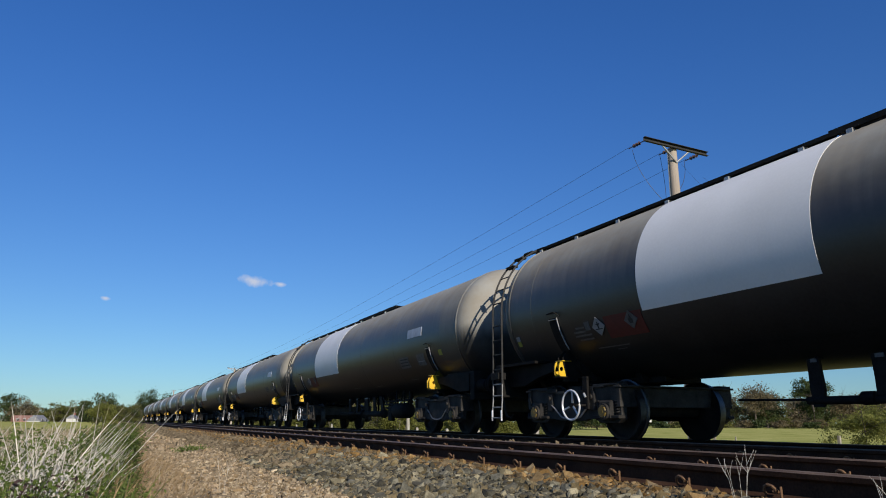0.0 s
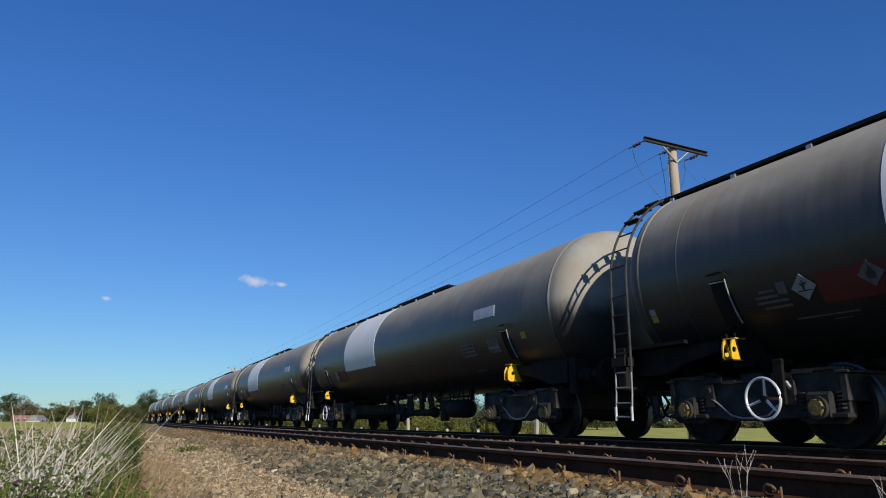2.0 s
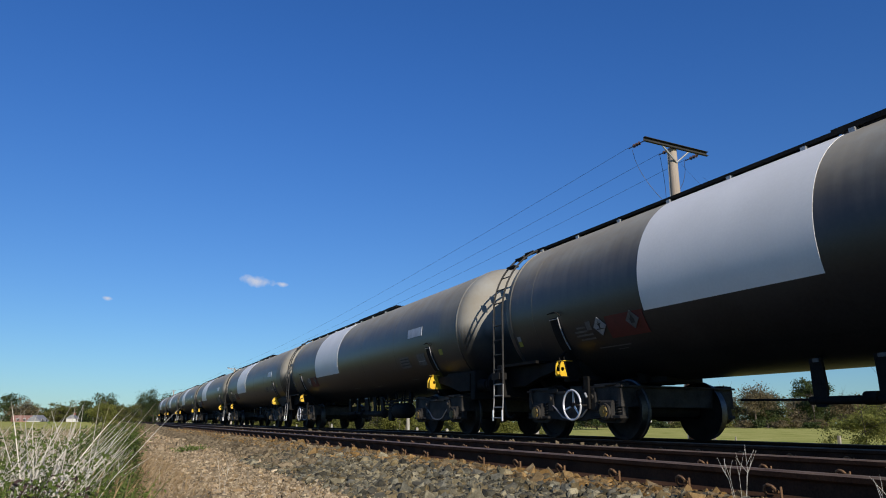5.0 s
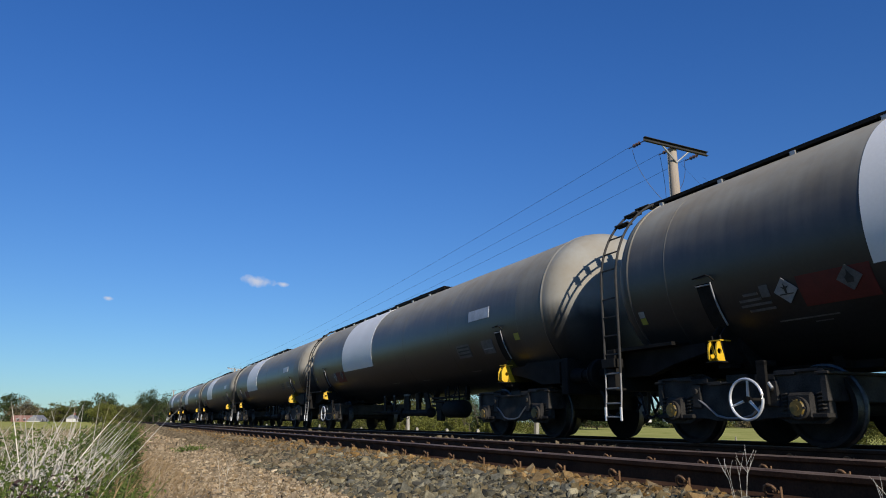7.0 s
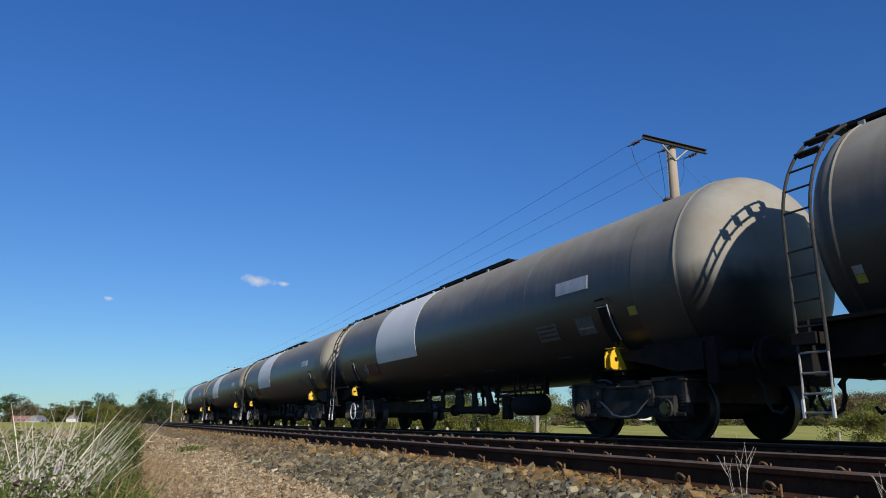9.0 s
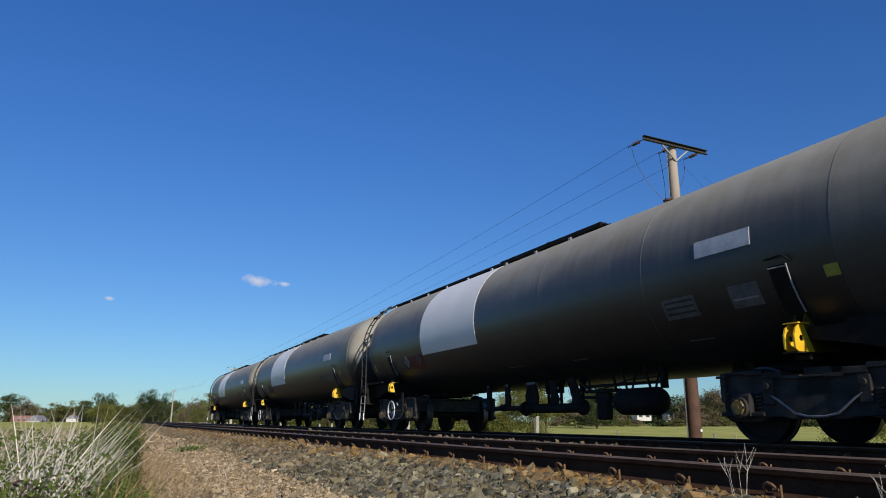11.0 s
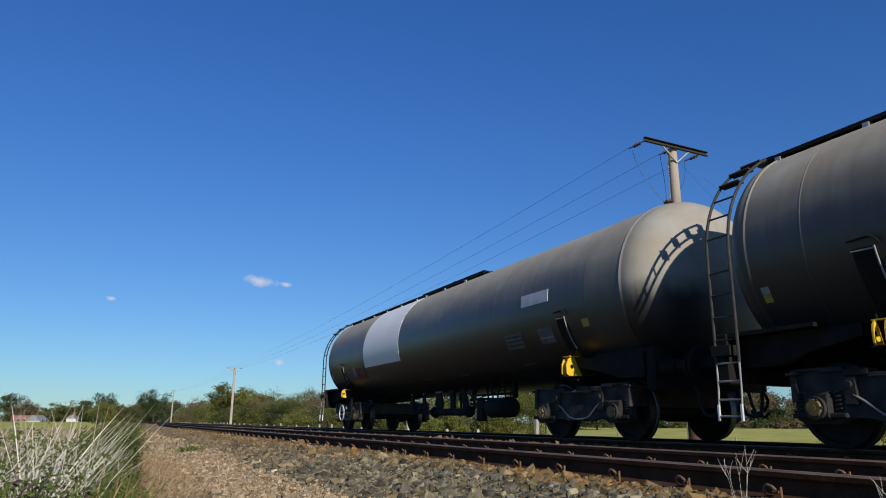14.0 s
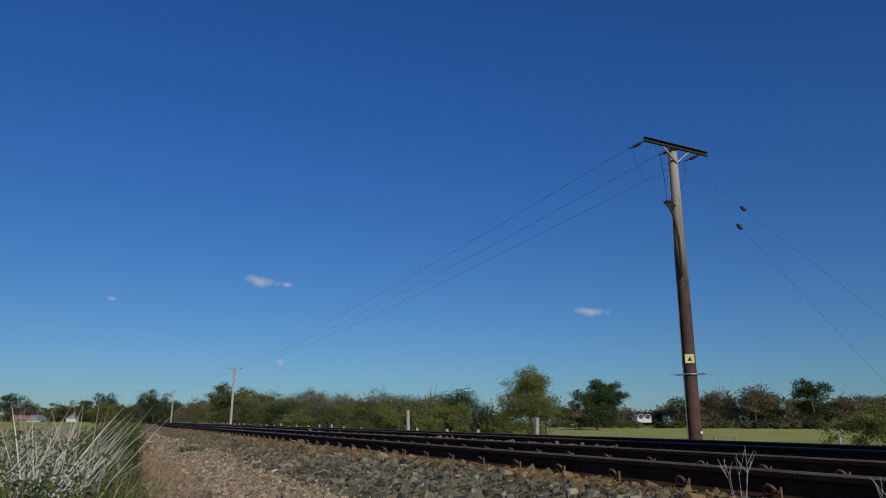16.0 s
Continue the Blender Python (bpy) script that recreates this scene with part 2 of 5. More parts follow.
def weather_pole(m, pale, low, high):
    """The creosote of a pole bleaches and splits away towards its top, in streaks down the grain."""
    N, Lk = m.node_tree.nodes, m.node_tree.links
    bsdf = N["Principled BSDF"]
    src = bsdf.inputs["Base Color"].links[0].from_socket
    co, sep, mp, nz = N.new("ShaderNodeTexCoord"), N.new("ShaderNodeSeparateXYZ"), N.new("ShaderNodeMapping"), N.new("ShaderNodeTexNoise")
    Lk.new(co.outputs["Object"], sep.inputs[0])
    Lk.new(co.outputs["Object"], mp.inputs["Vector"])
    mp.inputs["Scale"].default_value = (14, 14, 0.9)
    nz.inputs["Scale"].default_value, nz.inputs["Detail"].default_value = 1.5, 6
    Lk.new(mp.outputs[0], nz.inputs["Vector"])
    ad, mr, mx = N.new("ShaderNodeMath"), N.new("ShaderNodeMapRange"), N.new("ShaderNodeMix")
    ad.operation = "MULTIPLY_ADD"
    Lk.new(nz.outputs["Fac"], ad.inputs[0])
    ad.inputs[1].default_value = 3.2
    Lk.new(sep.outputs["Z"], ad.inputs[2])
    mr.inputs["From Min"].default_value, mr.inputs["From Max"].default_value = low + 1.6, high + 1.6
    Lk.new(ad.outputs[0], mr.inputs["Value"])
    mx.data_type = "RGBA"
    mx.inputs["B"].default_value = (*pale, 1)
    Lk.new(mr.outputs[0], mx.inputs["Factor"])
    Lk.new(src, mx.inputs["A"])
    Lk.new(mx.outputs["Result"], bsdf.inputs["Base Color"])


weather_pole(M["pole"], (0.36, 0.30, 0.24), 4.2, 7.0)
M["dark_wood"] = material("dark_crossarm", (0.012, 0.011, 0.010), (0.03, 0.026, 0.023), 0.8, 0, 5, 50, 0.3)
M["ceramic"] = material("brown_insulator", (0.05, 0.03, 0.025), (0.09, 0.05, 0.04), 0.3, 0, 5, 50, 0.0)
M["wire"] = material("line_wire", (0.03, 0.03, 0.035), (0.06, 0.06, 0.065), 0.6, 0.3, 5, 50, 0.0)
M["sign"] = material("yellow_warning_plate", (0.60, 0.52, 0.18), (0.70, 0.62, 0.25), 0.6, 0, 9, 60, 0.0)
M["concrete"] = material("pale_concrete_post", (0.25, 0.23, 0.19), (0.40, 0.375, 0.32), 0.9, 0, 7, 60, 0.4, spread=0.15)
M["fence_wood"] = material("grey_fence_wood", (0.20, 0.17, 0.13), (0.32, 0.29, 0.24), 0.9, 0, 7, 60, 0.4, spread=0.2)
M["bark"] = material("tree_bark", (0.05, 0.04, 0.03), (0.13, 0.105, 0.08), 0.95, 0, 6, 40, 0.6)


def foliage(name, a, b):
    return material(name, a, b, 0.55, 0, 0.6, 6, 0.0, contrast=0.7, island=0.28, translucent=0.38, gloss=0.18)


M["leaf_dark"] = foliage("dark_green_leaf", (0.036, 0.054, 0.020), (0.088, 0.110, 0.036))
M["leaf_green"] = foliage("mid_green_leaf", (0.078, 0.087, 0.023), (0.165, 0.165, 0.044))
M["leaf_yellow"] = foliage("yellowing_leaf", (0.115, 0.128, 0.030), (0.25, 0.245, 0.060))
M["leaf_brown"] = foliage("autumn_brown_leaf", (0.115, 0.092, 0.050), (0.225, 0.18, 0.10))
M["leaf_weed"] = foliage("weed_leaf", (0.07, 0.108, 0.022), (0.175, 0.215, 0.05))
M["leaf_purple"] = foliage("withered_purple_leaf", (0.05, 0.03, 0.025), (0.13, 0.085, 0.07))
M["dead"] = material("bleached_dead_grass", (0.42, 0.38, 0.31), (0.68, 0.63, 0.54), 0.8, 0, 3, 30, 0.0, island=0.3, gloss=0.2)
M["straw"] = material("straw_grass", (0.22, 0.172, 0.105), (0.43, 0.365, 0.255), 0.85, 0, 3, 30, 0.0, island=0.35, gloss=0.15)
M["dry"] = material("dry_brown_grass", (0.15, 0.098, 0.050), (0.29, 0.205, 0.108), 0.85, 0, 3, 30, 0.0, island=0.35, gloss=0.15)
M["render_wall"] = material("white_house_wall", (0.48, 0.46, 0.43), (0.60, 0.58, 0.54), 0.9, 0, 1, 10, 0.1)
M["brick_wall"] = material("red_brick_wall", (0.26, 0.11, 0.08), (0.36, 0.18, 0.13), 0.9, 0, 1, 10, 0.1)
M["roof"] = material("clay_tile_roof", (0.20, 0.10, 0.075), (0.32, 0.18, 0.14), 0.9, 0, 1, 8, 0.2)
M["slate"] = material("grey_slate_roof", (0.16, 0.16, 0.17), (0.25, 0.25, 0.26), 0.8, 0, 1, 8, 0.2)
M["glass"] = material("dark_window_glass", (0.02, 0.025, 0.03), (0.04, 0.045, 0.05), 0.08, 0, 1, 8, 0.0)


# ---- building helpers ----
def empty(name, m, label, category, group=""):
    ob = new(name)
    ob.empty_display_size = 0.3
    ob.matrix_basis = m
    return tagged(ob, label, category, group)


def finish(bm, mat, smooth=False):
    me = bpy.data.meshes.new("shape")
    bmesh.ops.recalc_face_normals(bm, faces=bm.faces)
    bm.to_mesh(me)
    bm.free()
    for one in mat if isinstance(mat, (list, tuple)) else [mat]:
        me.materials.append(one)
    if smooth:
        me.shade_smooth()
        me.set_sharp_from_angle(angle=radians(40))
    return me


def part(name, bm, mat, parent, label="", smooth=False, m=None):
    me = bm if isinstance(bm, bpy.types.Mesh) else finish(bm, mat, smooth)
    ob = new(name, me)
    ob.parent = parent
    if m is not None:
        ob.matrix_basis = m
    return tagged(ob, label)


def arrays(name, verts, faces, mat, smooth=False):
    """A mesh from numpy rows of vertices and of faces with equal corners."""
    me = bpy.data.meshes.new(name)
    verts, faces = np.asarray(verts, np.float32), np.asarray(faces, np.int32)
    k = faces.shape[1]
    me.vertices.add(len(verts))
    me.vertices.foreach_set("co", verts.ravel())
    me.loops.add(faces.size)
    me.loops.foreach_set("vertex_index", faces.ravel())
    me.polygons.add(len(faces))
    me.polygons.foreach_set("loop_start", np.arange(0, faces.size, k, dtype=np.int32))
    me.update(calc_edges=True)
    me.validate()
    me.materials.append(mat)
    me.polygons.foreach_set("use_smooth", np.full(len(me.polygons), smooth))
    return me


def box(bm, x0, x1, y0, y1, z0, z1, bevel=0.0):
    made = bmesh.ops.create_cube(bm, size=1)["verts"]
    for v in made:
        v.co = Vector(((x0 + x1) / 2 + v.co.x * (x1 - x0), (y0 + y1) / 2 + v.co.y * (y1 - y0), (z0 + z1) / 2 + v.co.z * (z1 - z0)))
    if bevel:
        edges = list({e for v in made for e in v.link_edges})
        bmesh.ops.bevel(bm, geom=edges, offset=bevel, segments=1, affect="EDGES")
    return bm


def rod(bm, a, b, r0, r1=None, seg=12):
    a, b = Vector(a), Vector(b)
    r1 = r0 if r1 is None else r1
    turn = (b - a).to_track_quat("Z", "Y").to_matrix().to_4x4()
    bmesh.ops.create_cone(bm, cap_ends=True, segments=seg, radius1=r0, radius2=r1, depth=(b - a).length, matrix=Matrix.Translation((a + b) / 2) @ turn)
    return bm


def pipe(bm, points, r, seg=8, r_end=None):
    """A tube along points."""
    points = [Vector(p) for p in points]
    rings = []
    for i, p in enumerate(points):
        d = (points[min(i + 1, len(points) - 1)] - points[max(i - 1, 0)]).normalized()
        q = d.to_track_quat("Z", "Y")
        rr = r if r_end is None else r + (r_end - r) * i / (len(points) - 1)
        rings.append([bm.verts.new(p + q @ Vector((rr * math.cos(a), rr * math.sin(a), 0))) for a in [2 * math.pi * k / seg for k in range(seg)]])
    for A, B in zip(rings, rings[1:]):
        for k in range(seg):
            bm.faces.new((A[k], A[(k + 1) % seg], B[(k + 1) % seg], B[k]))
    bm.faces.new(rings[0][::-1])
    bm.faces.new(rings[-1])
    return bm


def prism(bm, outline, y0, y1, axis="y"):
    """A plate: an outline of (u, v) drawn in x,z (axis y) or y,z (axis x), with thickness along the axis."""
    def put(u, v, w):
        return (u, w, v) if axis == "y" else (w, u, v)
    A = [bm.verts.new(put(u, v, y0)) for u, v in outline]
    B = [bm.verts.new(put(u, v, y1)) for u, v in outline]
    n = len(outline)
    bm.faces.new(A)
    bm.faces.new(B[::-1])
    for i in range(n):
        bm.faces.new((A[i], B[i], B[(i + 1) % n], A[(i + 1) % n]))
    return bm


def lathe(bm, profile, seg=64, a0=0.0, a1=360.0, axis_z=0.0):
    """Turn a profile of (y, radius) about the line x=0, z=axis_z, from angle a0 to a1; 0 is the -x side, 90 the top."""
    full = abs(a1 - a0) >= 359.9
    count = seg if full else seg + 1
    rings = []
    for y, r in profile:
        if r < 1e-6:
            rings.append([bm.verts.new((0, y, axis_z))])
            continue
        rings.append([bm.verts.new((-r * math.cos(a), y, axis_z + r * math.sin(a))) for a in [radians(a0 + (a1 - a0) * k / seg) for k in range(count)]])
    for A, B in zip(rings, rings[1:]):
        for k in range(seg):
            j = (k + 1) % count
            if len(A) == 1:
                bm.faces.new((A[0], B[j], B[k]))
            elif len(B) == 1:
                bm.faces.new((A[k], A[j], B[0]))
            else:
                bm.faces.new((A[k], A[j], B[j], B[k]))
    return bm


# ---- the place in numbers ----
RAILS_NEAR, RAILS_FAR = (3.347, 4.852), (6.809, 8.314)
TRACK_NEAR, TRACK_FAR = sum(RAILS_NEAR) / 2, sum(RAILS_FAR) / 2
FIELD_Z, VERGE_Z = -0.9, -0.42
rng = np.random.default_rng(7)


def bed_height(x):
    """The top of the stone bed across the line."""
    return float(np.interp(x, [-0.3, 0.3, 1.3, 2.0, 2.6, 8.9, 10.4], [-0.47, -0.40, -0.36, -0.28, -0.185, -0.185, -0.98]))


def build_ground():
    xs = [-3000, -900, -300, -100, -40, -15, -6, -3, -1.5, -0.2, 0.2, 9.6, 11, 13, 20, 40, 90, 200, 500, 1200, 3000]
    ys = [-600, -100, -30, -10, 0, 4, 8, 12, 18, 26, 40, 60, 90, 140, 220, 400, 900, 3500]
    verts, faces = [], []
    for y in ys:
        for x in xs:
            z = float(np.interp(x, [-6, -1.5, 0.2, 0.5, 9.6, 11], [VERGE_Z - 0.05, VERGE_Z, VERGE_Z - 0.03, -1.05, -1.05, FIELD_Z]))
            verts.append((x, y, z + (0.05 * noise.noise((x * 0.2, y * 0.2, 0)) if abs(x) < 60 and not 0 < x < 10 else 0)))
    n = len(xs)
    for j in range(len(ys) - 1):
        for i in range(n - 1):
            faces.append((j * n + i, j * n + i + 1, (j + 1) * n + i + 1, (j + 1) * n + i))
    me = arrays("ground", verts, faces, M["field"], True)
    me.materials.append(M["verge"])
    for f in me.polygons:
        f.material_index = 1 if -15 < f.center.x < 0.2 and f.center.y < 42 else 0
    ob = new("ground", me)
    return tagged(ob, "flat grazed grass field on both sides of the railway", "field", kind="structure")


def build_bed():
    """The stone bed under both tracks and the sandy path beside it."""
    def sheet(name, xs, mat, label, category):
        ys = list(np.concatenate([np.arange(-12, 24, 0.25), np.geomspace(24, 900, 60)]))
        verts, faces = [], []
        for y in ys:
            for x in xs:
                verts.append((x, y, bed_height(x) + 0.03 * noise.noise((x * 2.1, y * 2.1, 3)) + 0.015 * noise.noise((x * 7, y * 7, 9))))
        n = len(xs)
        for j in range(len(ys) - 1):
            for i in range(n - 1):
                faces.append((j * n + i, j * n + i + 1, (j + 1) * n + i + 1, (j + 1) * n + i))
        ob = new(name, arrays(name, verts, faces, mat, True))
        return tagged(ob, label, category, kind="structure")
    bed = sheet("ballast_bed", [1.55, 1.8, 2.0, 2.2, 2.4, 2.6, 2.9, 3.2, 3.6, 4.2, 4.7, 5.2, 5.8, 6.4, 7, 7.6, 8.2, 8.9, 9.4, 9.9, 10.4], M["bed"], "stone ballast bed under two railway tracks, coloured dark as shaded gaps between stones", "ballast")
    path = sheet("cess_path", [-0.3, 0.0, 0.3, 0.6, 0.9, 1.1, 1.3, 1.55], M["cess"], "sandy stony path beside the ballast shoulder", "path")
    return bed, path


def rail_mesh(length):
    bm = bmesh.new()
    half = [(0.07, -0.159), (0.07, -0.147), (0.012, -0.125), (0.009, -0.05), (0.034, -0.036), (0.036, -0.01), (0.026, 0.0)]
    outline = half + [(-u, v) for u, v in reversed(half)]
    prism(bm, outline, -14, length)
    bm.faces.ensure_lookup_table()
    for f in bm.faces:
        c = f.calc_center_median()
        f.material_index = 1 if c.z > -0.006 and abs(f.normal.y) < 0.5 else 0
    return finish(bm, [M["rail"], M["railhead"]])


def clip_mesh():
    """A sprung steel rail clip: a bent bar that bears on the rail foot, with its cast shoulder."""
    bm = bmesh.new()
    loop = [(-0.01, -0.06, -0.005), (0.01, -0.062, 0.02), (0.025, -0.045, 0.05), (0.03, -0.01, 0.066), (0.025, 0.025, 0.058), (0.01, 0.045, 0.035), (-0.02, 0.04, 0.02), (-0.04, 0.01, 0.016), (-0.036, -0.02, 0.016)]
    pipe(bm, loop, 0.0115, 6)
    box(bm, -0.006, 0.016, 0.082, 0.096, -0.03, 0.058, 0.004)
    box(bm, -0.02, 0.03, -0.05, 0.04, -0.04, -0.020, 0.004)
    return finish(bm, M["clip"], True)


SMALL = Matrix.Diagonal((0.7, 0.7, 0.8, 1))


def build_track(name, rails, label):
    track = empty(name, pose(0, 0, 0), label, "railway track")
    track["kind"] = "structure"
    rail = rail_mesh(700)
    for x in rails:
        part("rail", rail, None, track, m=pose(x, 0, 0))
    sl = bmesh.new()
    prism(sl, [(-1.25, -0.40), (1.25, -0.40), (1.24, -0.20), (1.0, -0.172), (-1.0, -0.172), (-1.24, -0.20)], -0.13, 0.13)
    sleeper = finish(sl, M["sleeper"])
    mid = sum(rails) / 2
    clip = clip_mesh()
    for i in range(110):
        y = -2.5 + 0.66 * i
        part("sleeper", sleeper, None, track, m=pose(mid, y, 0))
        if i < 60:
            for x in rails:
                part("rail_clip", clip, None, track, m=pose(x - 0.07, y, -0.128, 0, 0, 180) @ SMALL)
                if i < 30:
                    part("rail_clip", clip, None, track, m=pose(x + 0.07, y, -0.128) @ SMALL)
    return track


# ---- the tank wagons ----
LENGTH = 16.59
AXIS_Z, TANK_R = 2.165, 1.3045


def L(back):
    """The wagon's own y of a point that lies so many metres ahead of its rear buffers."""
    return LENGTH / 2 - back


def patch(y0, y1, a0, a1, lift=0.006, seg=10):
    bm = bmesh.new()
    r = TANK_R
    lathe(bm, [(y0, r - 0.004), (y0, r + lift), (y1, r + lift), (y1, r - 0.004)], seg, a0, a1, AXIS_Z)
    bmesh.ops.holes_fill(bm, edges=bm.edges, sides=8)
    return bm


def on_shell(back, angle, lift=0.012):
    """A pose on the near side of the tank: x ahead along it to the rear, y up round it, z outwards."""
    a = radians(angle)
    out = Vector((-math.cos(a), 0, math.sin(a)))
    up = Vector((math.sin(a), 0, math.cos(a)))
    m = Matrix(((0, up.x, out.x, 0), (-1, up.y, out.y, 0), (0, up.z, out.z, 0), (0, 0, 0, 1)))
    p = Vector((0, L(back), AXIS_Z)) + out * (TANK_R + lift)
    return Matrix.Translation(p) @ m


def wheelset_mesh():
    bm = bmesh.new()
    for side in (-1, 1):
        s = side
        prof = [(0.60, 0.13), (0.62, 0.30), (0.66, 0.40), (0.675, 0.485), (0.705, 0.485), (0.715, 0.46), (0.815, 0.452), (0.815, 0.40), (0.77, 0.38), (0.745, 0.30), (0.75, 0.14), (0.80, 0.11), (0.80, 0.075), (1.02, 0.07), (1.02, 0.0)]
        rings = []
        for x, r in [(a, b * 0.929) for a, b in prof]:
            rings.append([bm.verts.new((s * x, r * math.cos(a), r * math.sin(a))) for a in [2 * math.pi * k / 40 for k in range(40)]] if r else [bm.verts.new((s * x, 0, 0))])
        for i, (A, B) in enumerate(zip(rings, rings[1:])):
            for k in range(40):
                j = (k + 1) % 40
                f = bm.faces.new((A[k], A[j], B[0])) if len(B) == 1 else bm.faces.new((A[k], A[j], B[j], B[k]))
                f.material_index = 1 if i in (3, 4, 5) else 0
    rod(bm, (-0.62, 0, 0), (0.62, 0, 0), 0.09, seg=20)
    return finish(bm, [M["wheel"], M["tread"]], True)


def side_frame_mesh():
    """The bent solebar of a bogie, in y,z: deep over the axle boxes, drooping between them."""
    top = [(-1.19, 0.75), (-1.12, 0.78), (-0.85, 0.79), (-0.6, 0.76), (-0.35, 0.715), (-0.15, 0.70), (0.15, 0.70), (0.35, 0.715), (0.6, 0.76), (0.85, 0.79), (1.12, 0.78), (1.19, 0.75)]
    low = [(1.19, 0.30), (1.10, 0.24), (0.72, 0.24), (0.58, 0.30), (0.42, 0.30), (0.28, 0.27), (-0.28, 0.27), (-0.42, 0.30), (-0.58, 0.30), (-0.72, 0.24), (-1.10, 0.24), (-1.19, 0.30)]
    bm = bmesh.new()
    prism(bm, top + low, -0.05, 0.05, "x")
    for (ya, za), (yb, zb) in zip(top, top[1:]):
        box(bm, -0.085, 0.085, ya, yb, min(za, zb) - 0.012, max(za, zb) + 0.012)
    bmesh.ops.bevel(bm, geom=[e for e in bm.edges if abs(e.verts[0].co.x - e.verts[1].co.x) < 0.001 and e.calc_length() > 0.2], offset=0.008, segments=1, affect="EDGES")
    return finish(bm, M["bogie"])


def build_bogie(wagon, back, shapes):
    bogie = part("bogie", shapes["bolster"], None, wagon, "black greasy two-axle bogie", m=pose(0, L(back), 0))
    for s in (-1, 1):
        part("side_frame", shapes["side"], None, bogie, m=pose(s * 1.0, 0, 0))
        part("brake_pipe", shapes["droop"], None, bogie, "pale worn brake pipe slung under the frame", m=pose(s * 1.07, 0, 0))
        for y in (-0.55, 0.55):
            part("friction_pot", shapes["pot"], None, bogie, m=pose(s * 1.02, y, 0))
        for y in (-0.9, 0.9):
            part("axle_box", shapes["box"], None, bogie, m=pose(s * 1.06, y, 0.40, 0, 0, 0 if s < 0 else 180))
            part("axle_cap", shapes["cap"], None, bogie, "round faded yellow axle cover", m=pose(s * 1.06, y, 0.40, 0, 0, 0 if s < 0 else 180))
            for d in (-0.21, 0.21):
                part("coil_spring", shapes["spring"], None, bogie, m=pose(s * 1.03, y + d, 0.37))
    for y in (-1.17, 1.17):
        part("end_beam", shapes["beam"], None, bogie, m=pose(0, y, 0))
    for y in (-0.9, 0.9):
        for s in (-1, 1):
            part("brake_block", shapes["block"], None, bogie, m=pose(s * 0.76, y + (0.50 if y < 0 else -0.50), 0.46))
        part("wheelset", shapes["wheelset"], None, bogie, "steel wheelset with polished treads", m=pose(0, y, 0.42))
    return bogie


def bogie_shapes():
    sh = {"wheelset": wheelset_mesh(), "side": side_frame_mesh()}
    bm = bmesh.new()
    box(bm, -1.05, 1.05, -0.22, 0.22, 0.50, 0.72, 0.02)
    rod(bm, (0, 0, 0.72), (0, 0, 0.82), 0.28, 0.22, 24)
    for s in (-1, 1):
        box(bm, s * 0.85 - 0.13, s * 0.85 + 0.13, -0.16, 0.16, 0.72, 0.80, 0.01)
    sh["bolster"] = finish(bm, M["bogie"])
    bm = pipe(bmesh.new(), [(0, -0.52, 0.52), (0, -0.42, 0.46), (0, -0.25, 0.33), (0, -0.1, 0.30), (0, 0.1, 0.30), (0, 0.25, 0.33), (0, 0.42, 0.46), (0, 0.52, 0.52)], 0.013, 6)
    sh["droop"] = finish(bm, M["worn"], True)
    bm = box(bmesh.new(), -0.06, 0.06, -0.07, 0.07, 0.42, 0.70, 0.012)
    rod(bm, (-0.09, 0, 0.62), (-0.05, 0, 0.62), 0.035, seg=10)
    sh["pot"] = finish(bm, M["bogie"])
    bm = box(bmesh.new(), -0.06, 0.10, -0.15, 0.15, -0.12, 0.16, 0.03)
    box(bm, -0.05, 0.08, -0.30, 0.30, -0.10, -0.05, 0.01)
    rod(bm, (-0.10, 0, 0), (-0.05, 0, 0), 0.115, seg=20)
    for a in range(0, 360, 60):
        y, z = 0.085 * math.cos(radians(a)), 0.085 * math.sin(radians(a))
        rod(bm, (-0.118, y, z), (-0.10, y, z), 0.014, seg=6)
    sh["box"] = finish(bm, M["bogie"])
    bm = rod(bmesh.new(), (-0.118, 0, 0), (-0.098, 0, 0), 0.078, 0.088, 20)
    rod(bm, (-0.124, 0, 0), (-0.117, 0, 0), 0.03, seg=12)
    sh["cap"] = finish(bm, M["ochre"], True)
    bm = bmesh.new()
    pipe(bm, [(0.05 * math.cos(a * 0.9), 0.05 * math.sin(a * 0.9), 0.20 * a / 35) for a in range(36)], 0.011, 5)
    sh["spring"] = finish(bm, M["bogie"], True)
    bm = box(box(bmesh.new(), -1.08, 1.08, -0.04, 0.04, 0.46, 0.735, 0.01), -1.10, 1.10, -0.075, 0.075, 0.735, 0.765, 0.006)
    sh["beam"] = finish(bm, M["bogie"])
    bm = box(bmesh.new(), -0.05, 0.05, -0.03, 0.03, -0.15, 0.13, 0.01)
    rod(bm, (0, 0, 0.10), (0, 0, 0.25), 0.02, seg=6)
    sh["block"] = finish(bm, M["bogie"])
    return sh


OUT = -1.255


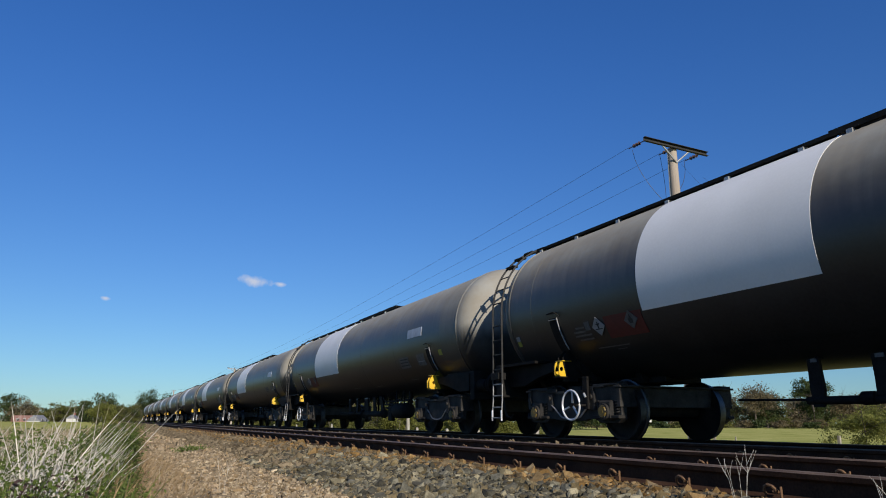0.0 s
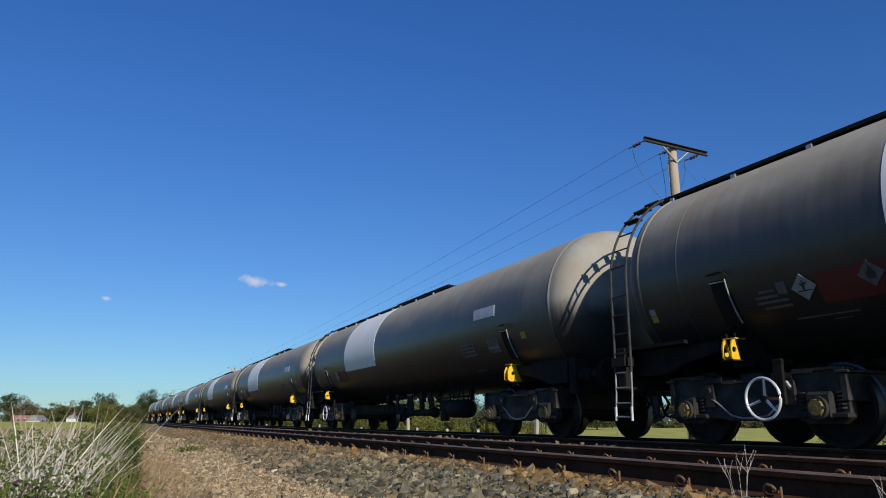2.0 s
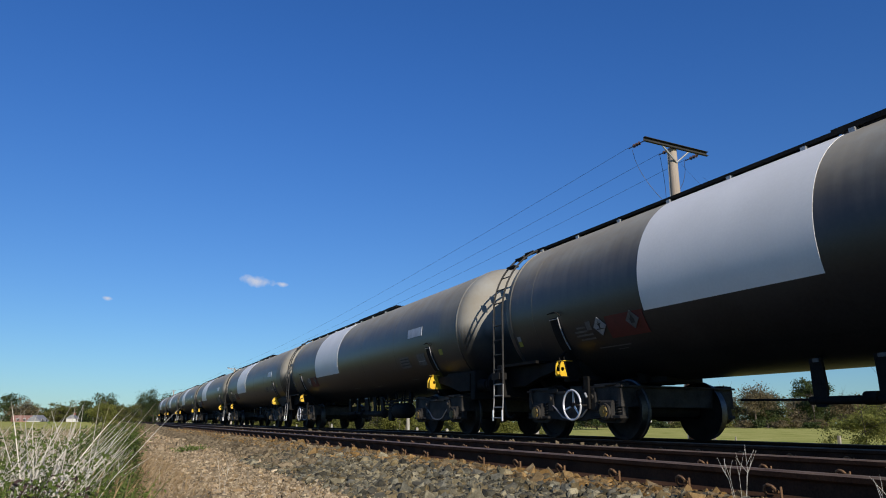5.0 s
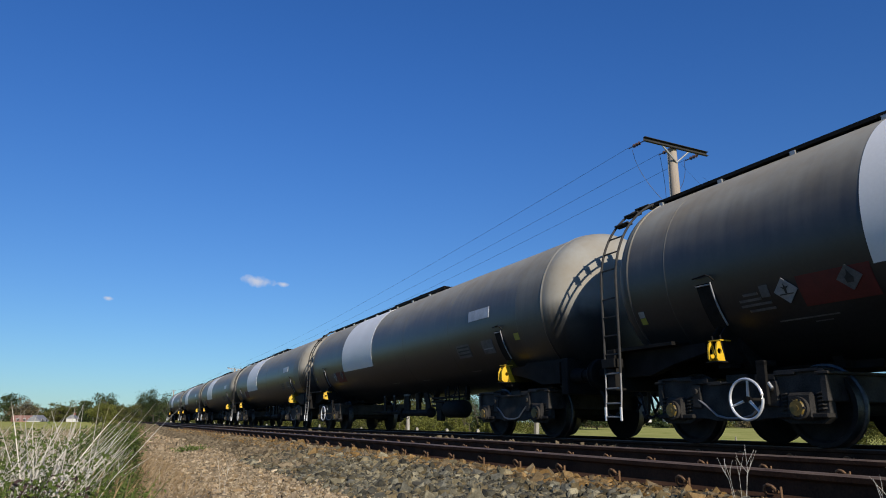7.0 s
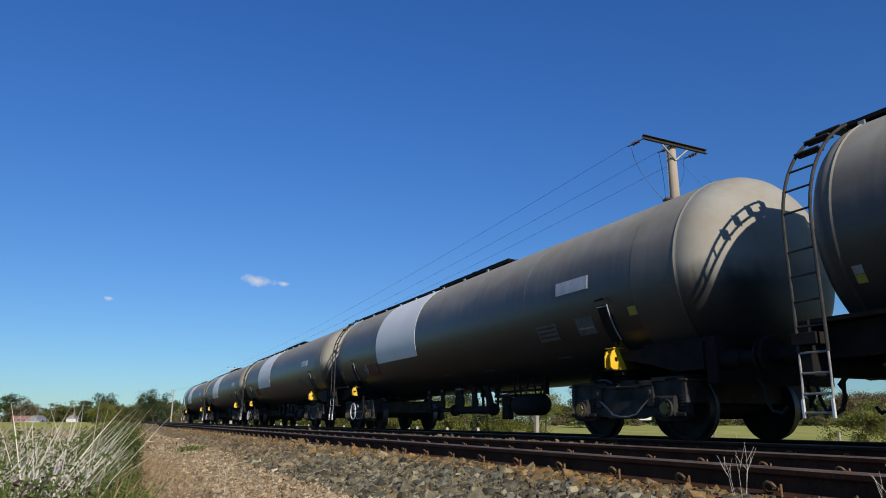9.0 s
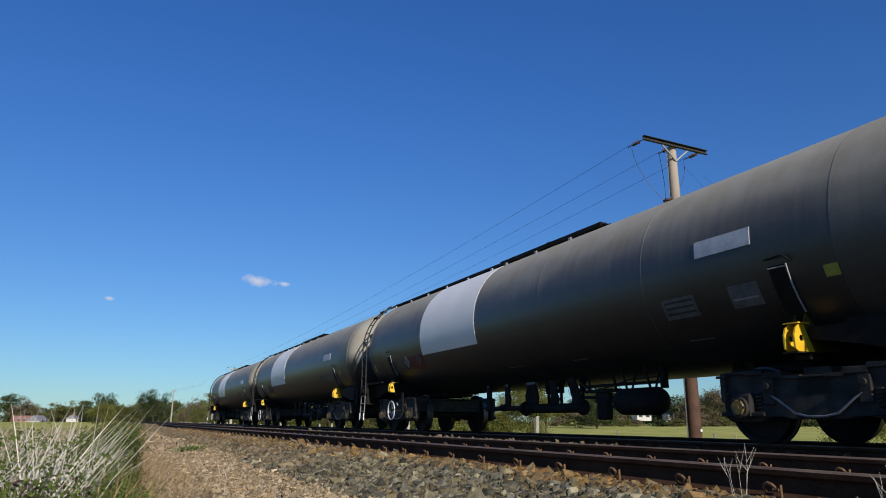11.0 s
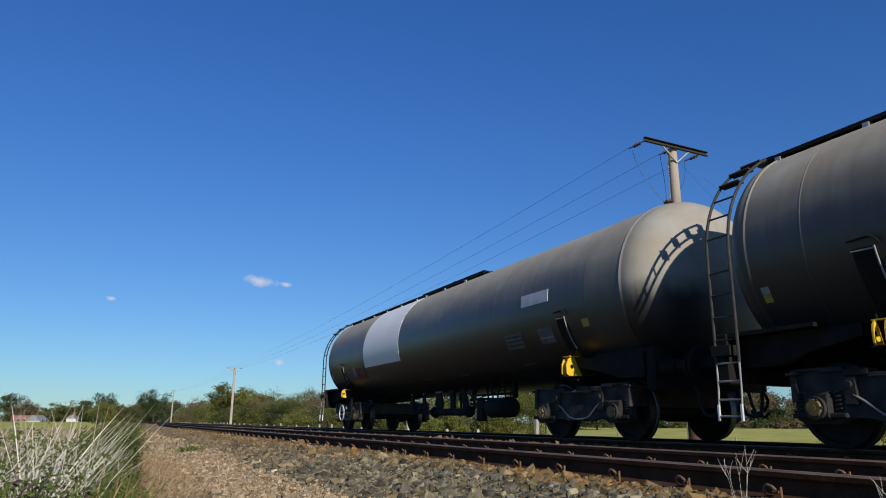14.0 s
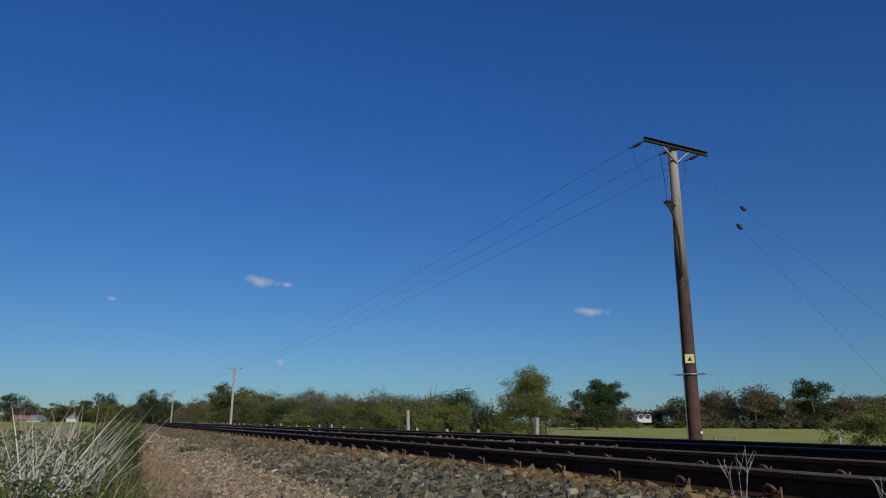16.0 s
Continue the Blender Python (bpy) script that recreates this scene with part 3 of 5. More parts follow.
def bracket(wagon, back, side, deep):
    """A yellow lifting bracket: two holed gussets between a top and a base plate, under a curved strap."""
    y = L(back)

    def flip(bm):
        if side > 0:
            for v in bm.verts:
                v.co.x = -v.co.x
        return bm
    strap = bmesh.new()
    lathe(strap, [(y - 0.11, TANK_R - 0.003), (y - 0.11, TANK_R + 0.014), (y + 0.11, TANK_R + 0.014), (y + 0.11, TANK_R - 0.003)], 14, -38, -13, AXIS_Z)
    base = part("bracket", flip(strap), M["steel"], wagon, "black curved doubler strap with a yellow lifting bracket")
    edge = bmesh.new()
    pipe(edge, [(-(TANK_R + 0.02) * math.cos(radians(a)), y - 0.115, AXIS_Z + (TANK_R + 0.02) * math.sin(radians(a))) for a in range(-37, -12, 4)], 0.011, 6)
    pipe(edge, [(-(TANK_R + 0.02) * math.cos(radians(-14)), y + d, AXIS_Z + (TANK_R + 0.02) * math.sin(radians(-14))) for d in (-0.115, 0, 0.115)], 0.009, 6)
    part("strap_edge", flip(edge), M["dull"], base, "pale weld edge on the strap's front and top")
    loop = bmesh.new()
    pipe(loop, [(-(TANK_R + 0.03) * math.cos(radians(-9.5)), y + 0.13, AXIS_Z + (TANK_R + 0.03) * math.sin(radians(-9.5))), (-(TANK_R + 0.05) * math.cos(radians(-9)), y - 0.10, AXIS_Z + (TANK_R + 0.05) * math.sin(radians(-9))), (-(TANK_R + 0.05) * math.cos(radians(-10)), y - 0.15, AXIS_Z + (TANK_R + 0.05) * math.sin(radians(-10))), (-TANK_R * math.cos(radians(-12.5)), y - 0.16, AXIS_Z + TANK_R * math.sin(radians(-12.5)))], 0.010, 6)
    part("grab_rail", flip(loop), M["steel"], base)
    for d in (-0.09, 0.03):
        g = bmesh.new()
        # a gusset from the tank's flank out to its upright edge, pierced by a round hole
        outer = [(-1.33, 0.95), (-1.375, 0.98), (-1.375, 1.12), (-1.34, 1.20), (-1.28, 1.24), (-1.22, 1.24), (-1.18, 1.14), (-1.13, 1.04), (-1.09, 0.95)]
        tall = 1.0 if deep == 1.0 else 0.8
        outer = [(OUT + (u + 1.375) * deep, 0.95 + (z - 0.95) * tall) for u, z in outer]
        hole = [(OUT + 0.105 * deep + 0.034 * math.cos(radians(a)), 0.95 + 0.14 * tall + 0.034 * math.sin(radians(a))) for a in range(0, 360, 30)]
        for w in (d, d + 0.02):
            vo = [g.verts.new((u, y + w, z)) for u, z in outer]
            vh = [g.verts.new((u, y + w, z)) for u, z in hole]
            es = [g.edges.new((vo[i], vo[(i + 1) % len(vo)])) for i in range(len(vo))] + [g.edges.new((vh[i], vh[(i + 1) % len(vh)])) for i in range(len(vh))]
            bmesh.ops.triangle_fill(g, edges=es, use_beauty=True)
            if w == d:
                keep = (vo, vh)
        for A, B in zip(keep, (vo, vh)):
            for i in range(len(A)):
                g.faces.new((A[i], A[(i + 1) % len(A)], B[(i + 1) % len(A)], B[i]))
        part("gusset", flip(g), M["yellow"], base, "yellow holed gusset plate")
        inner = [(-1.218, 1.24), (-1.178, 1.14), (-1.128, 1.04), (-1.088, 0.95), (-0.62, 0.97), (-0.70, 1.06), (-0.86, 1.185), (-1.0, 1.33), (-1.06, 1.41)]
        inner = [(OUT + (u + 1.375) * deep + 0.002, z) if u < -1.08 else (u + 0.05, z) for u, z in inner]
        # webs lie under the tank's overhang; their dark colour paints that shade
        part("web", flip(prism(bmesh.new(), inner, y + d + 0.003, y + d + 0.017)), M["web" if deep == 1.0 else "steel"], base, "web plate, coloured dark for the shade under the tank")
    t = box(bmesh.new(), OUT + 0.045, OUT + 0.225, y - 0.11, y + 0.07, 0.952 + 0.29 * tall, 0.964 + 0.29 * tall)
    part("top_plate", flip(t), M["yellow"], base, "yellow top plate")
    t = box(bmesh.new(), OUT - 0.01, OUT + 0.415, y - 0.11, y + 0.07, 0.932, 0.948)
    box(t, OUT + 0.175, OUT + 0.355, y - 0.10, y + 0.07, 0.87, 0.931, 0.006)
    part("base_plate", flip(t), M["steel"], base)


def build_wagon(m):
    wagon = empty("tank_wagon", m, "black bogie tank wagon with a white band, on the far track", "tank wagon", "wagons of the train")
    R = TANK_R
    bm = bmesh.new()
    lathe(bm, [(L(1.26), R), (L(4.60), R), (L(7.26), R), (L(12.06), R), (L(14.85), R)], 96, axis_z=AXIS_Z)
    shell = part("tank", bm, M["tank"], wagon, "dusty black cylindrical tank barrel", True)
    part("white_band", patch(L(7.26), L(4.60), -20.4, 200.4, 0.004, 72), M["white"], shell, "white painted band over the barrel", True)
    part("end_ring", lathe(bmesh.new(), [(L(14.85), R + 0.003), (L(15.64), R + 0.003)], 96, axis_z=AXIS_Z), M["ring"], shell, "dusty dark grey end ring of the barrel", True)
    for back in (1.95, 9.55, 12.08, 14.85):
        part("weld_seam", lathe(bmesh.new(), [(L(back + 0.012), R), (L(back + 0.005), R + 0.003), (L(back - 0.005), R + 0.003), (L(back - 0.012), R)], 72, axis_z=AXIS_Z), M["ring"], shell, "dusty girth weld", True)
    prof = [(0.0, 1.0), (0.07, 0.999), (0.15, 0.985), (0.24, 0.945), (0.32, 0.88), (0.39, 0.78), (0.45, 0.64), (0.49, 0.46), (0.515, 0.24), (0.523, 0.0)]
    part("front_end", lathe(bmesh.new(), [(L(15.64), R + 0.003), (L(15.67), R + 0.014), (L(15.70), R)] + [(L(15.71 + d * 1.18), R * k) for d, k in prof], 72, axis_z=AXIS_Z), M["dome"], shell, "weathered pale grey dished tank end, its shaded lower part painted black", True)
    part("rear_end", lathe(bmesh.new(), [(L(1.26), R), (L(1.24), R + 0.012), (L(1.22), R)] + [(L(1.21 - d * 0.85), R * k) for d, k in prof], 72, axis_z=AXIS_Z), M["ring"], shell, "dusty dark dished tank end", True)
    # walkway along the top
    for name, b0, b1, z, hgt in (("walkway", 1.0, 7.1, 3.375, -0.005), ("walkway", 7.1, 10.4, 3.375, 0.018)):
        ob = part(name, box(bmesh.new(), -0.58, -0.55, L(b1), L(b0), z, z + 0.05 + hgt), M["steel"], wagon, "dark steel walkway along the top of the tank")
        part("edge_bar", box(bmesh.new(), 0.55, 0.58, L(b1), L(b0), z, z + 0.05 + hgt), M["steel"], ob)
        for k in range(7):
            x = -0.5 + k / 6
            part("plank", box(bmesh.new(), x - 0.06, x + 0.06, L(b1), L(b0), z + 0.02 + hgt, z + 0.045 + hgt), M["steel"], ob)
        for k in range(int((b1 - b0) / 1.4) + 1):
            part("bearer", box(bmesh.new(), -0.548, 0.548, L(b0 + 0.25 + k * 1.4) - 0.03, L(b0 + 0.25 + k * 1.4) + 0.03, z - 0.01, z + 0.019 + hgt), M["steel"], ob)
        for k in range(int((b1 - b0 - 0.3) / 1.1) + 1):
            y = L(b0 + 0.25 + k * 1.1)
            for s in (-1, 1):
                part("walkway_bracket", box(bmesh.new(), min(s * 0.50, s * 0.60), max(s * 0.50, s * 0.60), y - 0.035, y + 0.035, 3.30, 3.374), M["galv"], ob, "pale galvanised bracket")
    for x in (-0.25, 0.25):
        part("hatch", rod(rod(bmesh.new(), (x, L(8.7), 3.40), (x, L(8.7), 3.47), 0.2, seg=24), (x, L(8.7), 3.47), (x, L(8.7), 3.50), 0.23, seg=24), M["steel"], wagon)
    # ladder that climbs the near side and bends over the tank's shoulder
    rl = R + 0.06
    stile = [(-1.370, 0.90), (-1.366, 1.4), (-1.365, 2.1)] + [(-rl * math.cos(radians(a)), AXIS_Z + rl * math.sin(radians(a))) for a in range(4, 75, 5)]
    lad = None
    for back in (0.75, 1.07):
        ob = part("ladder" if lad is None else "stile", pipe(bmesh.new(), [(x, L(back), z) for x, z in stile], 0.018, 8), M["ladder"], lad or wagon, "black steel access ladder bent over the tank" if lad is None else "", True)
        lad = lad or ob
    heights = [0.32, 0.50, 0.70, 0.90, 1.16, 1.42, 1.68, 1.94]
    places = [(float(np.interp(z, [0.27, 0.6, 1.2, 2.1], [-1.40, -1.375, -1.365, -1.365])), z) for z in heights]
    places += [(-rl * math.cos(radians(a)), AXIS_Z + rl * math.sin(radians(a))) for a in range(8, 75, 11)]
    for x, z in places:
        if z > AXIS_Z + rl * 0.55:
            tread = box(bmesh.new(), -0.05, 0.05, L(1.06), L(0.76), -0.012, 0.012, 0.004)
            part("rung", tread, M["ladder"], lad, "flat dark steel tread", m=pose(x, 0, z, 0, 15, 0))
        else:
            part("rung", rod(bmesh.new(), (x, L(0.75), z), (x, L(1.07), z), 0.012, seg=6), M["ladder" if z > 1 else "worn"], lad)
    # lower stiles and feet are paler than the ladder above them
    for back in (0.75, 1.07):
        part("worn_stile", pipe(bmesh.new(), [(-1.395, L(back), 0.40), (-1.377, L(back), 0.62), (-1.370, L(back), 0.98)], 0.0115, 8), M["worn"], lad, "pale grey lower stile", True)
        part("ladder_foot", box(bmesh.new(), -1.412, -1.388, L(back) - 0.012, L(back) + 0.012, 0.27, 0.45), M["silver"], lad, "bright pale foot")
    part("end_platform", box(bmesh.new(), -0.45, 0.45, L(1.12), L(0.84), 3.40, 3.43, 0.004), M["ladder"], lad, "dark steel platform at the ladder head")
    # stub frames, headstocks, buffers, couplings
    for end in (0, 1):
        def B(d):
            return L(d) if end == 0 else -L(d)
        y0, y1 = sorted((B(0.81), B(4.0)))
        fr = part("underframe", box(bmesh.new(), -0.35, 0.35, y0, y1, 0.82, 1.12, 0.01), M["steel"], wagon, "black steel stub underframe with tank saddles")
        for s in (-1, 1):
            flank = [(B(0.81), 1.20), (B(2.3), 1.20), (B(2.3), 1.08), (B(1.75), 0.98), (B(1.3), 0.86), (B(0.81), 0.86)]
            part("solebar", prism(bmesh.new(), flank, s * 1.0 - 0.06, s * 1.0 + 0.06, "x"), M["steel"], fr)
        for d, wide in ((1.5, 0.95), (2.65, 0.9), (3.6, 0.55)):
            # saddles that cradle the tank
            a0 = -round(math.degrees(math.acos(wide / R)))
            cr = [(-wide, 1.06)] + [(-(R + 0.004) * math.cos(radians(a)), AXIS_Z + (R + 0.004) * math.sin(radians(a))) for a in range(a0, -180 - a0 - 1, -6)] + [(wide, 1.06), (wide * 0.8, 0.83), (-wide * 0.8, 0.83)]
            part("saddle", prism(bmesh.new(), cr, B(d) - 0.06, B(d) + 0.06), M["steel"], fr)
        h0, h1 = sorted((B(0.62), B(0.80)))
        half = 1.24 if end == 0 else 1.04
        hs = box(bmesh.new(), -half, half, h0, h1, 0.68, 1.25, 0.012)
        if end == 0:
            box(hs, -1.40, -1.24, B(0.98), B(0.70), 0.98, 1.10, 0.006)
        part("headstock", hs, M["steel"], fr)
        p0, p1 = sorted((B(0.80), B(1.9)))
        part("end_deck", box(bmesh.new(), 0.02 - half, half - 0.02, p0, p1, 1.205, 1.25), M["steel"], fr)
        for s in (-1, 1):
            b = bmesh.new()
            rod(b, (s * 0.87, B(0.62), 0.96), (s * 0.87, B(0.36), 0.96), 0.13, 0.105, 20)
            rod(b, (s * 0.87, B(0.36), 0.96), (s * 0.87, B(0.06), 0.96), 0.085, seg=20)
            rod(b, (s * 0.87, B(0.06), 0.96), (s * 0.87, B(0.025), 0.96), 0.22, 0.235, 28)
            rod(b, (s * 0.87, B(0.025), 0.96), (s * 0.87, B(0.0), 0.96), 0.235, 0.18, 28)
            part("buffer", b, M["steel"], fr, "round black sprung buffer", True)
        c = bmesh.new()
        pipe(c, [(0, B(0.62), 0.93), (0, B(0.35), 0.93), (0, B(0.18), 0.90), (0, B(0.14), 0.97), (0, B(0.22), 1.02)], 0.035, 8)
        for k in range(4):
            pipe(c, [(-0.05 + 0.1 * (k % 2), B(0.2), 0.9 - 0.12 * k), (0, B(0.22), 0.82 - 0.12 * k), (0.05 - 0.1 * (k % 2), B(0.2), 0.76 - 0.12 * k)], 0.02, 6)
        part("coupling", c, M["steel"], fr, "", True)
        for x in (-0.42, 0.36, 0.55):
            hz = pipe(bmesh.new(), [(x, B(0.60), 0.74), (x, B(0.52), 0.66), (x + 0.01, B(0.50), 0.50), (x + 0.03, B(0.45), 0.36), (x + 0.06, B(0.34), 0.33), (x + 0.08, B(0.28), 0.40)], 0.022, 8)
            part("brake_hose", hz, M["rubber"], fr, "black rubber brake hose", True)
    # bogies
    sh = bogie_shapes()
    for back in (2.65, 14.26):
        build_bogie(wagon, back, sh)
    # brackets at the four corners
    for back in (2.56, 14.17):
        for s in (-1, 1):
            bracket(wagon, back, s, 1.0 if back > 8 else 0.45)
    # parking brake wheel
    hx, hz, hr, yb = -1.402, 0.495, 0.215, L(3.13)
    hw = part("brake_handwheel", pipe(bmesh.new(), [(hx, yb + hr * math.cos(radians(a)), hz + hr * math.sin(radians(a))) for a in range(0, 361, 12)], 0.015, 8), M["silver"], wagon, "bare metal three-spoked brake handwheel", True)
    for a in (100, 220, 340):
        part("spoke", rod(bmesh.new(), (hx + 0.03, yb, hz), (hx, yb + hr * math.cos(radians(a)), hz + hr * math.sin(radians(a))), 0.016, 0.012, 8), M["silver"], hw)
    part("shaft", rod(rod(bmesh.new(), (hx - 0.01, yb, hz), (hx + 0.06, yb, hz), 0.035, seg=12), (hx, yb, hz), (hx + 0.34, yb, hz), 0.018, seg=10), M["steel"], hw)
    hang = box(bmesh.new(), -1.14, -1.10, yb - 0.06, yb + 0.06, 0.44, 0.90, 0.006)
    box(hang, -1.14, -0.95, yb - 0.06, yb + 0.06, 0.86, 0.92, 0.006)
    part("handwheel_hanger", hang, M["steel"], hw)
    part("lever", rod(bmesh.new(), (-1.36, L(3.40), 0.66), (-1.36, L(3.44), 0.60), 0.018, seg=6), M["galv"], hw, "pale stub lever")
    # plates and markings
    part("name_plate", patch(L(13.88), L(13.06), 0, 9, 0.010), M["plate"], wagon, "pale blank rectangular plate")
    lp = part("data_panel", patch(L(12.92), L(12.36), -30, -18, 0.006), M["stencil"], wagon, "grimy pale data panel with unreadable lines")
    for a in (-27.5, -24.2, -21):
        part("text_bar", patch(L(12.88), L(12.40), a, a + 1.2, 0.009), M["black"], lp)
    fp = part("faint_panel", patch(L(13.86), L(13.44), -30, -18, 0.005), M["stencil"], wagon, "dull dark grey panel")
    part("text_bar", patch(L(13.82), L(13.48), -26, -25, 0.008), M["dull"], fp)
    part("small_label", patch(L(14.83), L(14.67), -23, -17.5, 0.006), M["lime"], wagon, "small yellow-green square label")
    rp = part("hazard_panel", patch(L(4.56), L(3.76), -34, -19, 0.006, 12), M["red"], wagon, "faded red hazard panel")

    def diamond(name, back, angle, size, parent, label, mark, mat):
        m4 = on_shell(back, angle)
        bm = box(bmesh.new(), -size / 2, size / 2, -size / 2, size / 2, -0.004, 0.004)
        d = part(name, bm, mat, parent, label, m=m4 @ pose(0, 0, 0, 0, 0, 45))
        mk = bmesh.new()
        if mark == "flame":
            prism(mk, [(-0.035, -0.05), (0.035, -0.05), (0.045, 0.0), (0.02, 0.03), (0.0, 0.085), (-0.015, 0.035), (-0.045, 0.01)], 0.0, 0.003)
        else:
            prism(mk, [(-0.08, -0.045), (0.085, -0.045), (0.085, -0.033), (-0.08, -0.033)], 0.0, 0.003)
            prism(mk, [(-0.01, -0.03), (0.012, -0.03), (0.016, 0.02), (0.06, 0.05), (0.012, 0.045), (0.0, 0.085), (-0.008, 0.04), (-0.045, 0.05), (-0.012, 0.015)], 0.0, 0.003)
        for v in mk.verts:
            v.co = Vector((v.co.x, v.co.z, v.co.y + 0.006))
        part("symbol", mk, M["black"], d, "black hazard symbol", m=pose(0, 0, 0, 0, 0, -45))
    diamond("hazard_diamond", 3.61, -24.5, 0.205, wagon, "pale hazard diamond with a black symbol", "tree", M["dull"])
    diamond("flame_diamond", 4.33, -24, 0.19, rp, "pale flame diamond", "flame", M["stencil"])
    tb = part("number_panel", patch(L(3.40), L(3.29), -26, -20, 0.006), M["stencil"], wagon, "grimy stencilled number bars")
    for b0, b1, a in ((3.40, 3.06, -32.5), (3.38, 2.98, -29.5), (3.27, 2.98, -26.8), (3.25, 3.05, -24)):
        part("text_bar", patch(L(b0), L(b1), a, a + 1.3, 0.006), M["stencil"], tb)
    el = part("end_label", patch(L(1.42), L(1.32), -24.8, -21, 0.006), M["dull"], wagon, "small grimy pale label over a yellow-green one")
    part("green_half", patch(L(1.42), L(1.32), -29, -25, 0.006), M["lime"], el, "yellow-green lower half")
    for b0, b1, a, h in ((4.05, 3.35, -40, 0.8), (3.95, 3.75, -42.5, 0.6), (12.9, 12.5, -45, 0.7), (15.32, 15.10, -65, 3), (8.4, 7.9, -47, 0.8), (10.3, 9.9, -48, 0.8)):
        part("scuff_mark", patch(L(b0), L(b1), a, a + h, 0.005), M["stencil"], wagon, "pale scuffed stencil mark")
    # discharge pipe with its legs, flanges and valves under the barrel
    def leg(outline, x0=-0.612, x1=-0.572):
        return prism(bmesh.new(), [(L(b), z) for b, z in outline], x0, x1, "x")
    dp = bmesh.new()
    rod(dp, (-0.59, L(6.45), 0.49), (-0.59, L(8.0), 0.48), 0.045, seg=14)
    rod(dp, (-0.59, L(7.96), 0.47), (-0.59, L(9.68), 0.46), 0.08, seg=18)
    rod(dp, (-0.59, L(7.08), 0.50), (-0.59, L(7.22), 0.50), 0.07, seg=14)
    rod(dp, (-0.59, L(5.5), 0.52), (-0.59, L(6.5), 0.50), 0.014, seg=8)
    dpo = part("discharge_pipe", dp, M["steel"], wagon, "black discharge pipe slung under the barrel", True)
    for b, r0 in ((7.90, 0.115), (7.97, 0.135), (9.70, 0.13)):
        part("flange", rod(bmesh.new(), (-0.59, L(b), 0.47), (-0.59, L(b + 0.05), 0.47), r0, r0 * 0.92, 20), M["steel"], dpo, "", True)
    part("end_cap", lathe(bmesh.new(), [(L(9.81), 0.0), (L(9.80), 0.06), (L(9.77), 0.10), (L(9.74), 0.115)], 18), M["steel"], dpo, "domed end cap", True, m=pose(-0.59, 0, 0.46))
    legs = (
        [(6.52, 0.42), (6.64, 0.42), (6.67, 0.60), (6.64, 0.94), (6.50, 0.94), (6.50, 0.60)],
        [(7.24, 0.50), (7.38, 0.50), (7.42, 0.66), (7.38, 0.76), (7.39, 0.94), (7.23, 0.94), (7.24, 0.70)],
        [(8.00, 0.40), (8.28, 0.40), (8.38, 0.54), (8.40, 0.66), (8.35, 0.80), (8.28, 0.94), (8.06, 0.94), (8.02, 0.80), (7.98, 0.68), (8.02, 0.54)],
        [(8.80, 0.48), (9.00, 0.48), (9.04, 0.62), (8.99, 0.70), (8.98, 0.94), (8.74, 0.94), (8.79, 0.80), (8.82, 0.68)],
        [(9.44, 0.46), (9.70, 0.46), (9.69, 0.60), (9.62, 0.75), (9.50, 0.94), (9.28, 0.94), (9.38, 0.78), (9.44, 0.62)])
    for k, outline in enumerate(legs):
        bm = leg(outline)
        top = [b for b, z in outline if z > 0.9]
        rod(bm, (-0.592, L(sum(top) / 2), 0.90), (-0.44, L(sum(top) / 2), 0.99), 0.035, seg=8)
        part("pipe_leg", bm, M["steel"], dpo)
        if k < 3:
            part("leg_pad", box(bmesh.new(), -0.625, -0.56, L(max(b for b, z in outline[2:]) - 0.05), L(min(b for b, z in outline) + 0.05), 0.90, 0.94), M["stencil"], dpo, "pale scuffed pad")
    for b in (8.15, 8.55, 9.2):
        v = rod(bmesh.new(), (-0.2, L(b), 0.74), (-0.2, L(b), 0.90), 0.06, seg=10)
        rod(v, (-0.2, L(b), 0.50), (-0.2, L(b), 0.74), 0.03, seg=8)
        part("valve", v, M["steel"], dpo)
    part("cable", pipe(bmesh.new(), [(-0.6, L(8.45), 0.86), (-0.62, L(8.52), 0.79), (-0.61, L(8.62), 0.78), (-0.6, L(8.68), 0.85)], 0.010, 6), M["rubber"], dpo, "", True)
    part("cable", pipe(bmesh.new(), [(-0.6, L(9.62), 0.90), (-0.6, L(9.78), 0.80), (-0.6, L(9.92), 0.72), (-0.58, L(10.2), 0.74), (-0.5, L(10.8), 0.86), (-0.5, L(11.6), 0.88)], 0.014, 6), M["rubber"], dpo, "", True)
    part("cable", pipe(bmesh.new(), [(-0.6, L(8.1), 0.42), (-0.6, L(8.14), 0.34), (-0.6, L(8.22), 0.31), (-0.6, L(8.32), 0.34), (-0.6, L(8.35), 0.42)], 0.009, 6), M["rubber"], dpo, "", True)
    vb = box(bmesh.new(), -0.65, -0.53, L(10.40), L(10.13), 0.27, 0.52, 0.02)
    box(vb, -0.64, -0.54, L(10.44), L(10.10), 0.52, 0.68, 0.015)
    box(vb, -0.66, -0.52, L(10.62), L(9.86), 0.685, 0.735, 0.006)
    rod(vb, (-0.6, L(9.80), 0.62), (-0.6, L(10.1), 0.61), 0.025, seg=8)
    rod(vb, (-0.6, L(10.42), 0.60), (-0.6, L(10.72), 0.58), 0.018, seg=8)
    rod(vb, (-0.6, L(10.42), 0.46), (-0.6, L(10.70), 0.47), 0.022, seg=8)
    rod(vb, (-0.6, L(9.92), 0.70), (-0.6, L(9.92), 0.96), 0.02, seg=8)
    rod(vb, (-0.6, L(10.58), 0.70), (-0.6, L(10.52), 0.98), 0.02, seg=8)
    part("brake_valve", vb, M["steel"], wagon, "black brake valve on its hanging bar")
    at = bmesh.new()
